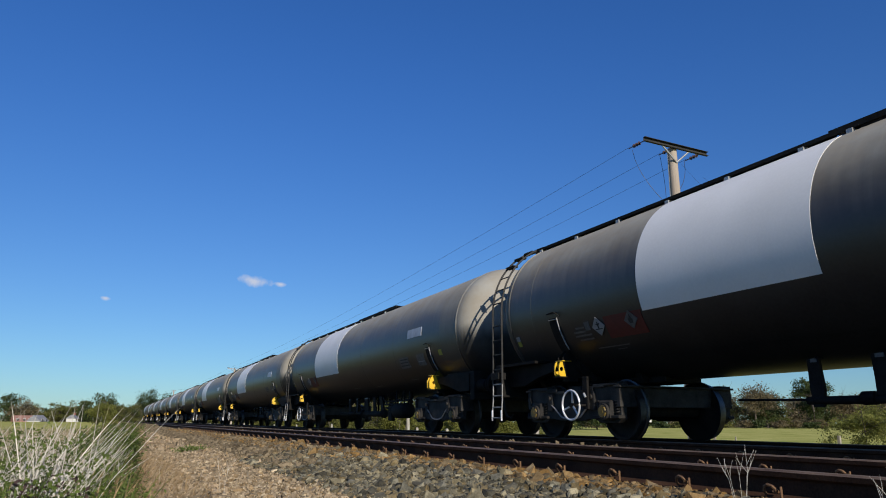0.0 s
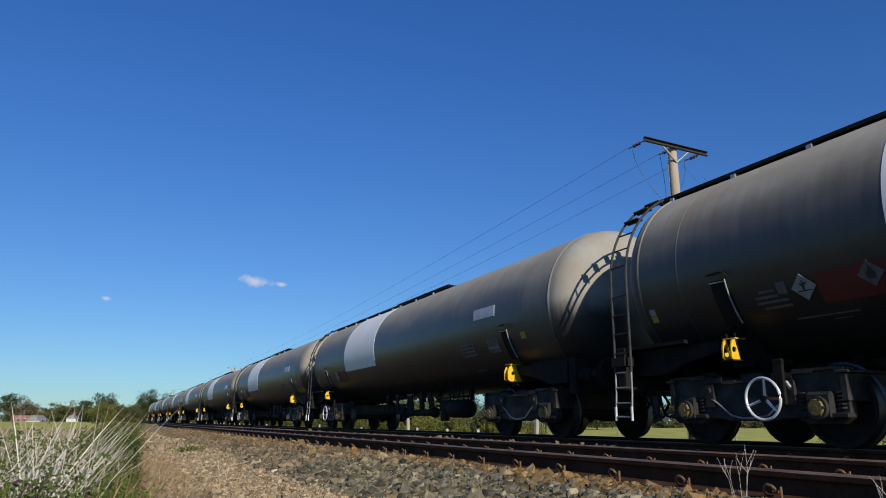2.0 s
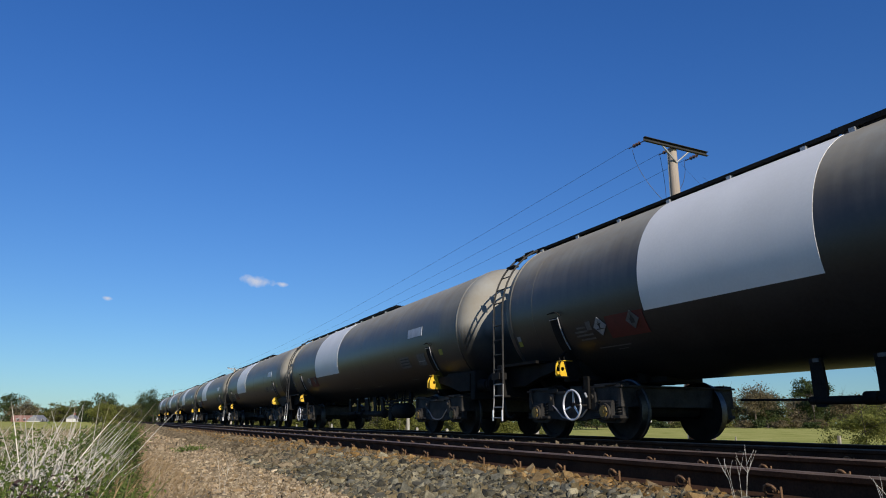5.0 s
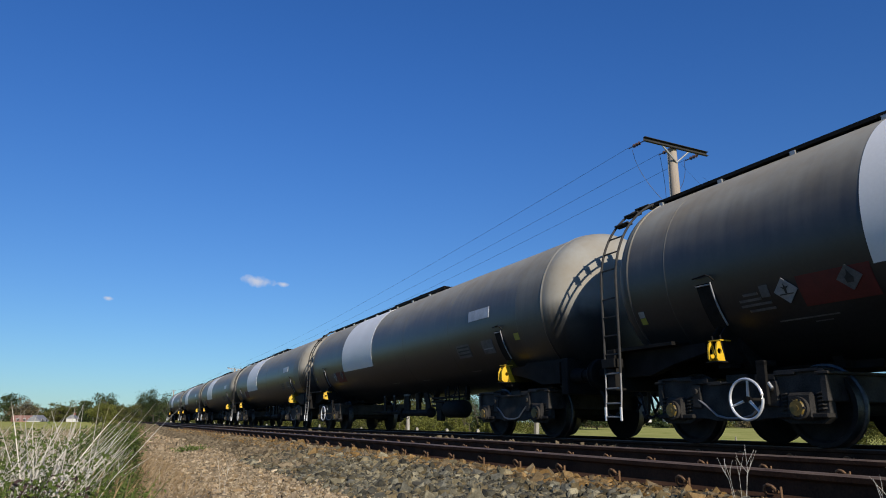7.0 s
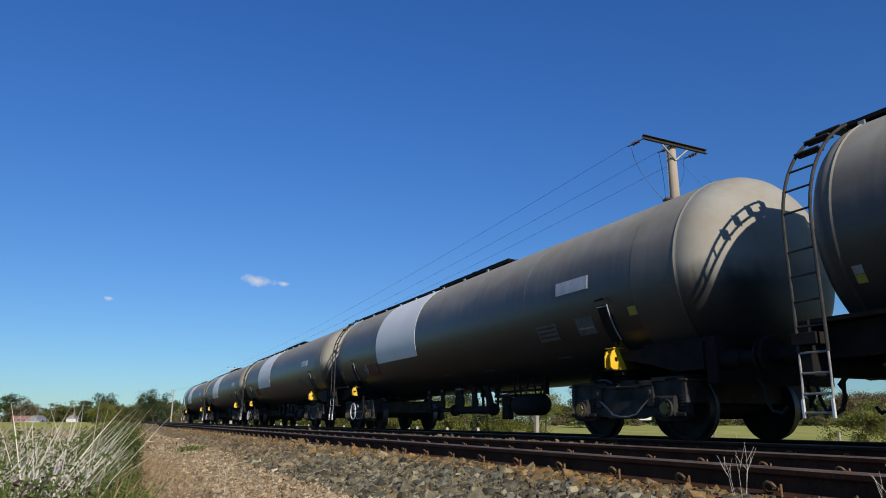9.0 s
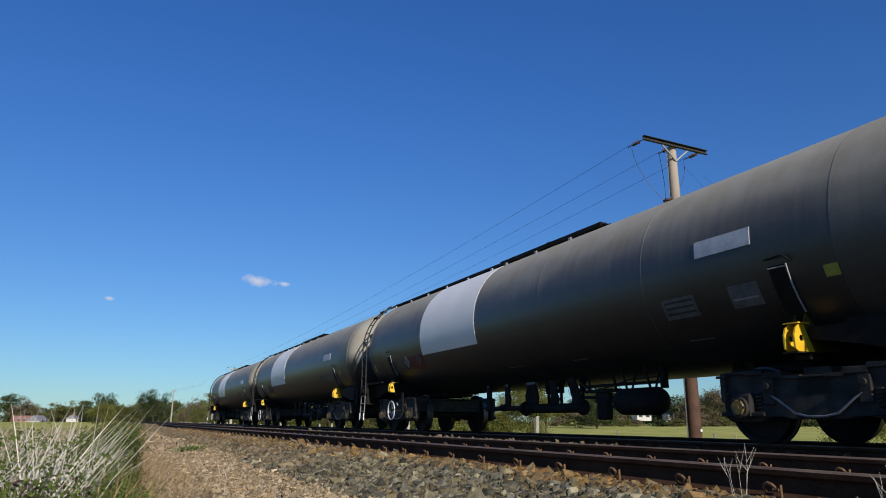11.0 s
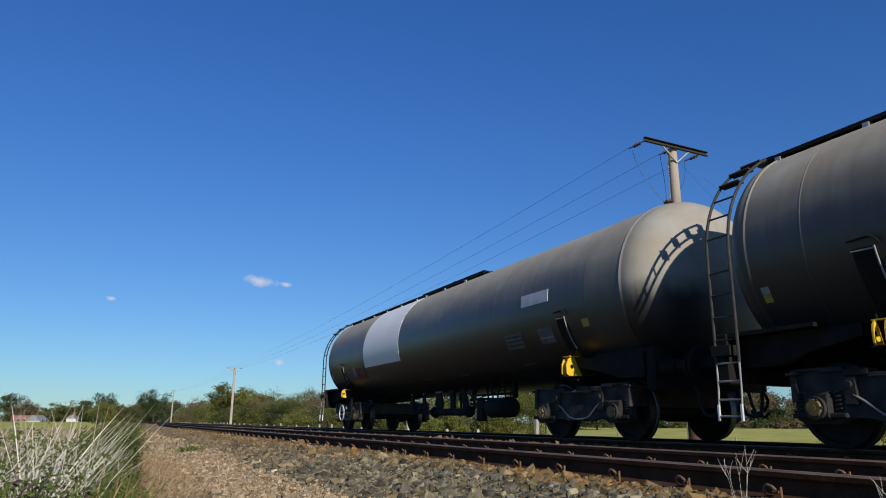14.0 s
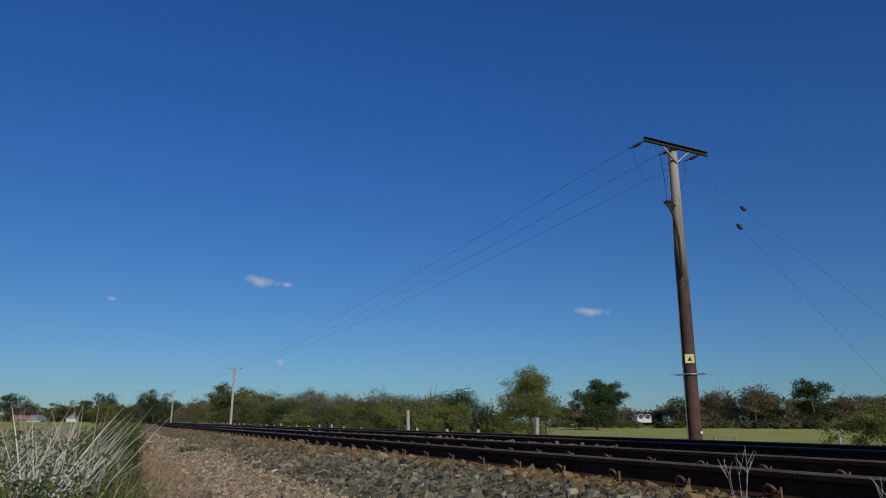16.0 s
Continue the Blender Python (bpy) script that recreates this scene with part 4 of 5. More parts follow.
    lathe(at, [(L(11.60), 0.0), (L(11.59), 0.09), (L(11.55), 0.16), (L(11.48), 0.195), (L(10.75), 0.195), (L(10.67), 0.16), (L(10.63), 0.09), (L(10.62), 0.0)], 24, axis_z=0.0)
    ato = part("air_reservoir", at, M["steel"], wagon, "black cylindrical air reservoir", True, m=pose(-0.6, 0, 0.53))
    for b in (10.95, 11.45):
        fr2 = bmesh.new()
        rod(fr2, (0, L(b), 0.19), (0.05, L(b) - 0.1, 0.56), 0.018, seg=6)
        rod(fr2, (-0.1, L(b), 0.17), (-0.05, L(b) + 0.18, 0.54), 0.018, seg=6)
        part("stay", fr2, M["steel"], ato)
    part("support_rail", box(bmesh.new(), -0.66, -0.54, L(11.64), L(9.9), 0.77, 0.81), M["steel"], wagon)
    part("end_stay", box(bmesh.new(), -0.62, -0.54, L(11.64), L(11.56), 0.70, 1.10), M["steel"], wagon)
    return wagon


SPEED, SLOWING, TAIL_AT, TAIL_Y = 9.667, 0.0122, 14.5, 18.32


def tail_y(t):
    """Where the rear buffers of the last wagon are: a train that rolls past and slows very slightly."""
    return TAIL_Y - SPEED * (t - TAIL_AT) + SLOWING * (t - TAIL_AT) ** 2


def wagon_pose(n, t):
    return pose(TRACK_FAR, tail_y(t) - LENGTH / 2 - n * LENGTH, 0)


WAGONS = []


def build_train():
    first = build_wagon(wagon_pose(0, 0))
    WAGONS.append(first)
    for n in range(1, 12):
        WAGONS.append(copy_thing(first, wagon_pose(n, 0)))
    tagged(first, "last black tank wagon of the train, with a white band")


def motions():
    for n, wagon in enumerate(WAGONS):
        walk(wagon, [(t, wagon_pose(n, t)) for t in range(17)])
        for bogie in wagon.children:
            if not bogie.name.startswith("bogie"):
                continue
            for ws in bogie.children:
                if not ws.name.startswith("wheelset"):
                    continue
                at = ws.matrix_basis.translation.copy()
                rows = []
                for k in range(241):
                    t = k / 15
                    turn = (tail_y(0) - tail_y(t)) / 0.42
                    rows.append((t, Matrix.Translation(at) @ Matrix.Rotation(turn, 4, "X")))
                walk(ws, rows)
    for cloud, y in CLOUDS:
        b = cloud.matrix_basis.copy()
        walk(cloud, [(0, b), (16, Matrix.Translation((26, -12, 0)) @ b)])


# ---- line poles and wires ----
def build_pole(x, y, top, base, terminal, arm=1.0):
    pole = empty("utility_pole", pose(x, y, base), "tall weathered wooden utility pole with a crossarm beside the field", "utility pole", "poles of the power line")
    h = top - base - (0.04 if terminal else 0)
    bm = bmesh.new()
    rod(bm, (0, 0, -0.6), (0, 0, h * 0.62), 0.150, 0.128, 20)
    part("shaft", bm, M["pole" if terminal else "pole_top"], pole, "brown creosoted lower shaft, bleached higher up" if terminal else "bleached lower shaft", True)
    part("upper_shaft", rod(bmesh.new(), (0, 0, h * 0.62), (0, 0, h), 0.128, 0.105, 20), M["pole" if terminal else "pole_top"], pole, "bleached upper shaft", True)
    arm_z = h + 0.03
    ch = box(bmesh.new(), -1.0 * arm, 1.02 * arm, -0.125, -0.112, arm_z - 0.055 * arm, arm_z + 0.055 * arm, 0.003)
    for e in (-1, 1):
        box(ch, -1.0 * arm, 1.02 * arm, -0.185, -0.125, arm_z + e * 0.05 * arm - 0.006, arm_z + e * 0.05 * arm + 0.006, 0.002)
    part("crossarm", ch, M["dark_wood" if terminal else "galv"], pole, "dark steel channel crossarm", m=Matrix.Translation((0, 0, arm_z)) @ Matrix.Rotation(radians(1.1), 4, "Y") @ Matrix.Translation((0, 0, -arm_z - 0.02)))
    for s in (-1, 1):
        part("brace", rod(bmesh.new(), (s * 0.42, -0.13, arm_z - 0.07), (0, -0.12, arm_z - 0.42), 0.022, seg=8), M["galv"], pole, "pale steel brace")
    for x2 in (-0.95 * arm, 0.0, 0.88 * arm):
        bm = bmesh.new()
        z2 = arm_z - 0.02 if terminal else arm_z + 0.1
        for k in range(3):
            rod(bm, (x2, 0.08 + 0.09 * k, z2), (x2, 0.13 + 0.09 * k, z2), 0.05, 0.03, 10)
        rod(bm, (x2, -0.12, z2), (x2, 0.46, z2), 0.014, seg=6)
        part("insulator", bm, M["ceramic"], pole, "brown strain insulator", True)
    if terminal:
        part("earth_cable", pipe(bmesh.new(), [(-0.095, 0.06, h - 0.1), (-0.108, 0.072, h * 0.75), (-0.122, 0.085, h * 0.4), (-0.135, 0.095, -0.2)], 0.014, 6), M["galv"], pole, "pale cable guard down the shaft")
        part("riser_cable", pipe(bmesh.new(), [(-0.14, -0.14, h * 0.58), (-0.17, -0.15, h * 0.70), (-0.26, -0.12, h * 0.775), (-0.30, -0.06, h * 0.80)], 0.03, 8), M["dark_wood"], pole, "black cable ends clipped to the shaft", True)
        fu = bmesh.new()
        for k, x2 in enumerate((-0.28, -0.20, -0.10)):
            rod(fu, (x2, -0.06, h * 0.80 + 0.02 * k), (x2, 0.10, h * 0.82 + 0.02 * k), 0.035, seg=8)
        rod(fu, (-0.32, 0, h * 0.82), (0, 0, h * 0.83), 0.03, seg=8)
        part("cable_terminal", fu, M["ceramic"], pole)
        for x2, dz, bow in ((-0.88, -0.16, 0.35), (0.0, -0.05, 0.18), (0.80, -0.1, 0.4)):
            pts = []
            for i in range(9):
                u = i / 8
                pts.append((x2 + (-0.25 - x2) * u ** 1.6, 0.42 - 0.35 * u, arm_z - 0.05 + (h * 0.82 - arm_z) * (u ** 0.8)))
            part("jumper", pipe(bmesh.new(), pts, 0.006, 5), M["wire"], pole, "thin jumper wire", True)
        wp = box(bmesh.new(), -0.10, 0.10, -0.172, -0.160, 2.46, 2.66)
        part("warning_plate", wp, M["sign"], pole, "yellow danger plate", m=pose(0, 0, 0, 0, 0, -42))
        t = prism(bmesh.new(), [(-0.05, 2.51), (0.05, 2.51), (0.0, 2.61)], -0.176, -0.173)
        part("warning_symbol", t, M["black"], pole, m=pose(0, 0, 0, 0, 0, -42))
        g = bmesh.new()
        for a in range(0, 360, 45):
            u = Vector((math.cos(radians(a)), math.sin(radians(a)), 0))
            rod(g, u * 0.14 + Vector((0, 0, 2.22)), u * 0.44 + Vector((0, 0, 2.22)), 0.008, seg=5)
        pipe(g, [(0.165 * math.cos(radians(a)), 0.165 * math.sin(radians(a))  , 2.22) for a in range(0, 361, 20)], 0.02, 6)
        part("climbing_guard", g, M["galv"], pole, "ring of steel climbing spikes")
        part("number_tag", box(bmesh.new(), 0.05, 0.09, -0.158, -0.150, 0.93, 0.98), M["silver"], pole, "small white tag", m=pose(0, 0, 0, 0, 0, -20))
    return pole


def build_line():
    spots = [(11.8, 11.87, 6.82), (11.8, 78.4, 5.75), (11.8, 160, 6.5)]
    for i, (x, y, top) in enumerate(spots):
        build_pole(x, y, top, FIELD_Z, i == 0, (1.0, 0.75, 0.45)[i])
    for n, ((xa, ya, za), (xb, yb, zb)) in enumerate(zip(spots, spots[1:])):
        for d in (-0.95, 0.0, 0.88):
            d0, d1 = d * (1.0, 0.75)[n], d * (0.75, 0.45)[n]
            pts = [(xa + d0 + (d1 - d0) * k / 24 + (xb - xa) * k / 24, ya + 0.4 + (yb - ya - 0.4) * k / 24, za + (zb + 0.1 - za) * k / 24 - 4 * 0.55 * (k / 24) * (1 - k / 24)) for k in range(25)]
            ob = new("line_wire", finish(pipe(bmesh.new(), pts, 0.0042, 5), M["wire"], True))
            tagged(ob, "thin dark overhead line wire between two poles", "wire", "wires of the power line")
    for k, (top, foot, u) in enumerate((((11.9, 11.72, 6.36), (11.9, 6.14, -0.9), 0.272), ((12.6, 11.72, 6.12), (12.6, 4.9, -0.9), 0.157))):
        a, b = Vector(top), Vector(foot)
        st = empty("stay_wire", pose(0, 0, 0), "thin pole stay wire with a dark insulator", "stay wire", "stays of the pole")
        part("strand", rod(bmesh.new(), a, b, 0.0022, seg=6), M["wire"], st)
        p = a + (b - a) * u
        d = (b - a).normalized()
        part("stay_insulator", rod(rod(bmesh.new(), p - d * 0.08, p, 0.03, 0.05, 10), p, p + d * 0.08, 0.05, 0.03, 10), M["ceramic"], st, "", True)


# ---- fences ----
def build_fence():
    post = bmesh.new()
    prism(post, [(-0.05, -0.4), (0.05, -0.4), (0.045, 0.96), (0.0, 1.0), (-0.045, 0.96)], -0.045, 0.045)
    short = finish(post, M["concrete"])
    fence = empty("post_fence", pose(0, 0, 0), "low pale concrete post and wire fence along the railway", "fence")
    for k in range(44):
        y = 20.4 + 2.45 * k + 0.25 * rng.normal()
        part("fence_post", short, None, fence, m=pose(10.9 + 0.03 * rng.normal(), y, -0.95 + 0.06 * rng.normal(), 2 * rng.normal(), 2 * rng.normal(), 8 * rng.normal()))
    for z in (-0.65, -0.35, -0.08):
        part("fence_wire", pipe(bmesh.new(), [(10.9, y, z + 0.01 * math.sin(y)) for y in range(20, 128, 3)], 0.004, 4), M["wire"], fence)
    tall = bmesh.new()
    box(tall, -0.055, 0.055, -0.05, 0.05, -0.5, 1.5, 0.012)
    tall = finish(tall, M["concrete"])
    for x, y, z, tilt in ((10.4, 16.2, -1.12, 1.0), (10.4, 25.1, -0.82, -1.5)):
        ob = new("concrete_post", tall)
        ob.matrix_basis = pose(x, y, z, tilt, tilt, 10)
        tagged(ob, "tall square pale concrete post beside the railway fence", "post", "tall posts")
    wood = finish(box(bmesh.new(), -0.028, 0.028, -0.028, 0.028, -0.4, 0.92, 0.006), M["fence_wood"])
    ob = new("gate_post", wood)
    ob.matrix_basis = pose(12.8, 9.2, FIELD_Z, 1, 1, 10)
    tagged(ob, "slim grey wooden post at the edge of the field", "post")
    for x, y in ((12.9, 12.4), (14.3, 17.6)):
        ob = new("gate_post", wood)
        ob.matrix_basis = pose(x, y, FIELD_Z - 0.04, 1, -1, 30)
        tagged(ob, "slim grey wooden post at the edge of the field", "post")
    far = empty("field_fence", pose(0, 0, 0), "grey wooden post and wire fence across the field", "fence")
    for x, y in ((22.6, 22.0), (29.6, 27.0)):
        part("fence_post", wood, None, far, m=pose(x, y, FIELD_Z - 0.45, 2 * rng.normal(), 2 * rng.normal(), 20 * rng.normal()))


# ---- trees ----
def leaf_shape(n, centres, spread, size, seed):
    """n small bent leaves thrown round the centres."""
    r = np.random.default_rng(seed)
    c = centres[r.integers(0, len(centres), n)] + r.normal(size=(n, 3)) * spread
    a = r.normal(size=(n, 3))
    a /= np.linalg.norm(a, axis=1)[:, None]
    b = np.cross(a, r.normal(size=(n, 3)))
    b /= np.linalg.norm(b, axis=1)[:, None] + 1e-9
    s = size * r.uniform(0.6, 1.5, (n, 1))
    q = np.cross(a, b) * s * 0.18
    v = np.stack([c - a * s, c + b * s * 0.55 + q, c + a * s, c - b * s * 0.55 + q], 1).reshape(-1, 3)
    i = np.arange(n)[:, None] * 4
    return v, np.concatenate([i + [0, 1, 2], i + [0, 2, 3]])


def crown_centres(n, width, depth, height, low, seed, lumps=14):
    """Clump centres inside an uneven crown of several overlapping lumps."""
    r = np.random.default_rng(seed)
    mids = np.stack([r.uniform(-0.32, 0.32, lumps) * width, r.uniform(-0.32, 0.32, lumps) * depth, low + (height - low) * r.uniform(0.1 if low < 0.06 * height else 0.25, 0.82, lumps)], 1)
    mids[:, :2] *= (1.15 - 0.75 * np.clip((mids[:, 2:3] - low) / (height - low), 0, 1))
    rad = r.uniform(0.16, 0.27, lumps)[:, None] * np.array([width, depth, (height - low) * 0.9])
    k = r.integers(0, lumps, n)
    u = r.normal(size=(n, 3))
    u /= np.linalg.norm(u, axis=1)[:, None]
    pts = mids[k] + u * rad[k] * r.uniform(0.55, 1.0, (n, 1))
    pts[:, 2] = np.clip(pts[:, 2], low * 0.6, height)
    return pts


def build_tree(name, x, y, z, height, width, leafmat, label, category, seed, clumps=60, leaves=3000, size=0.16, low=0.25, group="", depth=None, spread=0.11, stems=1, bare=0.0, lumps=14):
    r = np.random.default_rng(seed)
    tree = empty(name, pose(x, y, z), label, category, group)
    cen = crown_centres(clumps, width, depth or width, height, height * low, seed, lumps)
    bm = bmesh.new()
    for s in range(stems):
        ox, oy = (r.uniform(-0.25, 0.25, 2) * width) if stems > 1 else (0, 0)
        top = Vector((ox * 1.1 + 0.04 * width * r.normal(), oy, height * 0.72))
        mid = Vector((ox + 0.03 * width * r.normal(), oy + 0.02 * width * r.normal(), height * 0.35))
        t0 = 0.032 * height / stems ** 0.5
        pipe(bm, [(ox, oy, -0.4), (ox, oy, 0.1 * height), mid, top], t0, 7, t0 * 0.25)
        for c in cen[r.choice(len(cen), min(len(cen), 14 // stems + 3), replace=False)]:
            u = r.uniform(0.3, 0.85)
            start = mid.lerp(top, (u - 0.3) / 0.6) if u > 0.35 else mid
            end = Vector(c)
            pipe(bm, [start, start.lerp(end, 0.55) + Vector((0, 0, 0.04 * height)), end], t0 * 0.34, 5, t0 * 0.06)
    part("trunk", bm, M["bark"], tree, "dark bark trunk and limbs", True)
    if bare:
        tw = bmesh.new()
        for c in cen[: int(len(cen) * bare)]:
            for k in range(5):
                e = Vector(c) + Vector(r.normal(size=3)) * 0.09 * width + Vector((0, 0, 0.1 * height))
                pipe(tw, [Vector(c), Vector(c).lerp(e, 0.5) + Vector(r.normal(size=3)) * 0.02 * width, e], 0.012 * height ** 0.5, 3, 0.004)
        part("twig_spray", tw, M["bark"], tree)
    v, f = leaf_shape(leaves, cen, spread * np.array([width, depth or width, height * 0.8]) * 0.6, size, seed + 1)
    v[:, 2] = np.maximum(v[:, 2], 0.02)
    part("crown", arrays("crown", v, f, leafmat), None, tree, "crown of small leaves")
    return tree


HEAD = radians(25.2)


def spot(side, ahead):
    """A place from metres to the right of and ahead along the camera's heading."""
    return side * math.cos(HEAD) + ahead * math.sin(HEAD), -side * math.sin(HEAD) + ahead * math.cos(HEAD)


def build_trees():
    k = 100
    # scrub belt behind the railway fence
    kinds = ["leaf_green", "leaf_brown", "leaf_yellow", "leaf_green", "leaf_brown", "leaf_dark"]
    words = {"leaf_green": "green", "leaf_brown": "brownish autumn", "leaf_yellow": "yellowing", "leaf_dark": "dark green"}
    y = 28.0
    while y < 190:
        for row, dx in enumerate((0, 3.4, 8.0)):
            x = 14.6 + dx + 0.9 * rng.normal() + 0.01 * y
            yy = y + 1.2 * rng.normal() + row * 1.1
            kind = kinds[int(rng.integers(0, 6))]
            if row == 0 and rng.random() < 0.25:
                kind = "leaf_yellow" if y < 60 else kind
            if x / yy > 0.52:
                continue
            h = (1.65, 2.4, 2.9)[row] * (0.85 + 0.35 * rng.random()) * (1 + y / 120)
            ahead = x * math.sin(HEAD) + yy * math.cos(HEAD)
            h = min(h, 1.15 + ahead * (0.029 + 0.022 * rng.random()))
            n = int(np.interp(y, [28, 60, 120, 190], [9500, 6000, 3200, 2000]))
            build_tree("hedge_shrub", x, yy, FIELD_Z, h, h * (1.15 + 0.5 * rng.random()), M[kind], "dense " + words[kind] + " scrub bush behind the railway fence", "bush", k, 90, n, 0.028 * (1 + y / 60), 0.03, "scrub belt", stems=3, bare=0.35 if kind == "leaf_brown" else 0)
            k += 7
        y += 2.2 + y * 0.045
    # small tree at the end of the belt
    x, y = spot(3.9, 34)
    build_tree("small_tree", x, y, FIELD_Z, 3.75, 3.5, M["leaf_yellow"], "small leafy yellow-green tree at the end of the scrub", "tree", 12, 140, 26000, 0.036, 0.03, stems=2, spread=0.08, lumps=13)
    x, y = spot(1.8, 36)
    build_tree("hedge_shrub", x, y, FIELD_Z, 2.9, 3.2, M["leaf_dark"], "dense dark green scrub bush behind the railway fence", "bush", 15, 90, 13000, 0.03, 0.05, "scrub belt", stems=3)
    x, y = spot(4.7, 33)
    build_tree("hedge_shrub", x, y, FIELD_Z, 2.7, 2.3, M["leaf_yellow"], "dense yellowing scrub bush behind the railway fence", "bush", 16, 80, 10000, 0.03, 0.03, "scrub belt", stems=3)
    x, y = spot(-0.7, 30)
    build_tree("hedge_shrub", x, y, FIELD_Z, 1.5, 1.6, M["leaf_yellow"], "low yellowing bush behind the railway fence", "bush", 17, 50, 5000, 0.036, 0.03, "scrub belt", stems=3)
    for k2, (side, ahead, h) in enumerate(((-2.6, 38, 2.3), (-4.4, 41, 2.4), (-1.6, 35, 1.9), (-7.5, 47, 2.2), (1.0, 33, 2.2))):
        x, y = spot(side, ahead)
        build_tree("sapling", x, y, FIELD_Z, h, h * 0.85, M["leaf_yellow" if k2 % 2 == 0 else "leaf_green"], "slim yellow-green sapling in front of the scrub", "tree", 240 + k2, 50, 4200, 0.04, 0.05, "saplings", stems=3, spread=0.09, lumps=8)
    # field oak
    x, y = spot(26.2, 120)
    build_tree("field_oak", x, y, FIELD_Z, 9.3, 11.8, M["leaf_dark"], "broad dark green oak standing in the field", "tree", 21, 110, 26000, 0.13, 0.04, spread=0.075, lumps=13)
    # near bush beside the field
    x, y = spot(16.2, 26.5)
    build_tree("field_bush", x, y, FIELD_Z, 2.1, 3.3, M["leaf_yellow"], "leafy yellow-green bush in the near corner of the field", "bush", 31, 110, 13000, 0.036, 0.02, stems=4, spread=0.08)
    x, y = spot(18.6, 27.5)
    build_tree("field_bush", x, y, FIELD_Z, 1.8, 2.2, M["leaf_green"], "leafy green bush in the near corner of the field", "bush", 33, 80, 7000, 0.034, 0.02, stems=4)
    # far belt of trees across the field
    far = [(59, 5.6, 8, "leaf_brown"), (65, 7.8, 10, "leaf_dark"), (70, 8.6, 11, "leaf_brown"), (76, 9.8, 11, "leaf_brown"), (81, 8.0, 10, "leaf_dark"), (85, 8.2, 9, "leaf_green"), (90, 7.5, 9, "leaf_dark"), (97, 7.4, 10, "leaf_brown"), (103, 6.8, 9, "leaf_brown"), (109, 7.6, 8, "leaf_brown"), (114, 8.4, 9, "leaf_dark"), (120, 7.6, 10, "leaf_dark"), (128, 8, 10, "leaf_brown")]
    for i, (s, h, w, kind) in enumerate(far):
        x, y = spot(s, 172 + 6 * rng.normal())
        build_tree("far_tree", x, y, FIELD_Z, h * 1.06, w * 1.25, M[kind], words[kind] + " tree in the far belt across the field", "tree", 300 + i, 90, 5200, 0.19, 0.08, "far belt of trees", bare=0.3 if kind == "leaf_brown" else 0)
    x, y = spot(87, 165)
    pine = build_tree("pine_tree", x, y, FIELD_Z, 11.0, 11.0, M["leaf_dark"], "dark flat-topped pine above the far belt", "tree", 41, 50, 6000, 0.16, 0.58, spread=0.08, lumps=9)
    for i in range(44):
        x, y = spot(36 + i * 3.9 + 2 * rng.normal(), 205 + 10 * rng.normal())
        build_tree("far_tree", x, y, FIELD_Z, 4.8 + 1.8 * rng.random() + (3.0 if i > 9 else 0), 13, M[("leaf_brown", "leaf_green", "leaf_brown", "leaf_dark")[i % 4]], "low far tree across the field", "tree", 400 + i, 60, 2400, 0.27, 0.0, "far belt of trees")
    for i in range(34):
        x, y = spot(27 + i * 3.1 + rng.normal(), 164 + 4 * rng.normal())
        build_tree("hedge_shrub", x, y, FIELD_Z, 1.5 + 0.9 * rng.random(), 4.6, M[("leaf_brown", "leaf_green", "leaf_brown", "leaf_dark")[i % 4]], "low hedge bush across the far side of the field", "bush", 800 + i, 40, 1500, 0.16, 0.0, "field hedge", stems=3)
    # distance to the left of the line
    left = [(-63.5, 150, 7.0, 9.0, "leaf_dark"), (-86, 190, 5.0, 10, "leaf_green"), (-31, 98, 5.6, 7.0, "leaf_green"), (-27.5, 96, 4.8, 5.0, "leaf_yellow"), (-34, 130, 5.4, 7, "leaf_green"), (-41, 170, 5.5, 10, "leaf_green")]
    for i, (s, d, h, w, kind) in enumerate(left):
        x, y = spot(s, d * 1.03)
        build_tree("lineside_tree", x, y, FIELD_Z + 0.3, h + 0.5, w, M[kind], words[kind] + " tree beside the distant railway", "tree", 510 + i, 90, 10000, 0.10, 0.02, "lineside trees", stems=2, spread=0.08)
    for i in range(44):
        x, y = spot(-232 + i * 4.6 + 2 * rng.normal(), 345 + 10 * rng.normal())
        build_tree("far_tree", x, y, VERGE_Z, 5.5 + 2 * rng.random(), 11, M[("leaf_green", "leaf_brown", "leaf_dark")[i % 3]], "low distant tree beyond the houses", "tree", 700 + i, 50, 1300, 0.40, 0.0, "distant trees")
    for i in range(36):
        s = -225 + i * 5.2 + 2 * rng.normal()
        x, y = spot(s, 330 + 14 * rng.normal())
        tall = 1.0 + (0.45 if i in (4, 13) else 0) + 0.25 * rng.random()
        build_tree("far_tree", x, y, VERGE_Z, 8.6 * tall, 15, M[("leaf_dark", "leaf_brown", "leaf_green")[0 if i in (4, 13) else i % 3]], "distant tree beyond the houses", "tree", 600 + i, 70, 1900, 0.36, 0.0, "distant trees")
    x, y = spot(-29.0, 60)
    build_tree("verge_bush", x, y, VERGE_Z, 2.4, 2.7, M["leaf_yellow"], "yellow-green bush beyond the dry grass", "bush", 51, 70, 6000, 0.055, 0.03, stems=4)


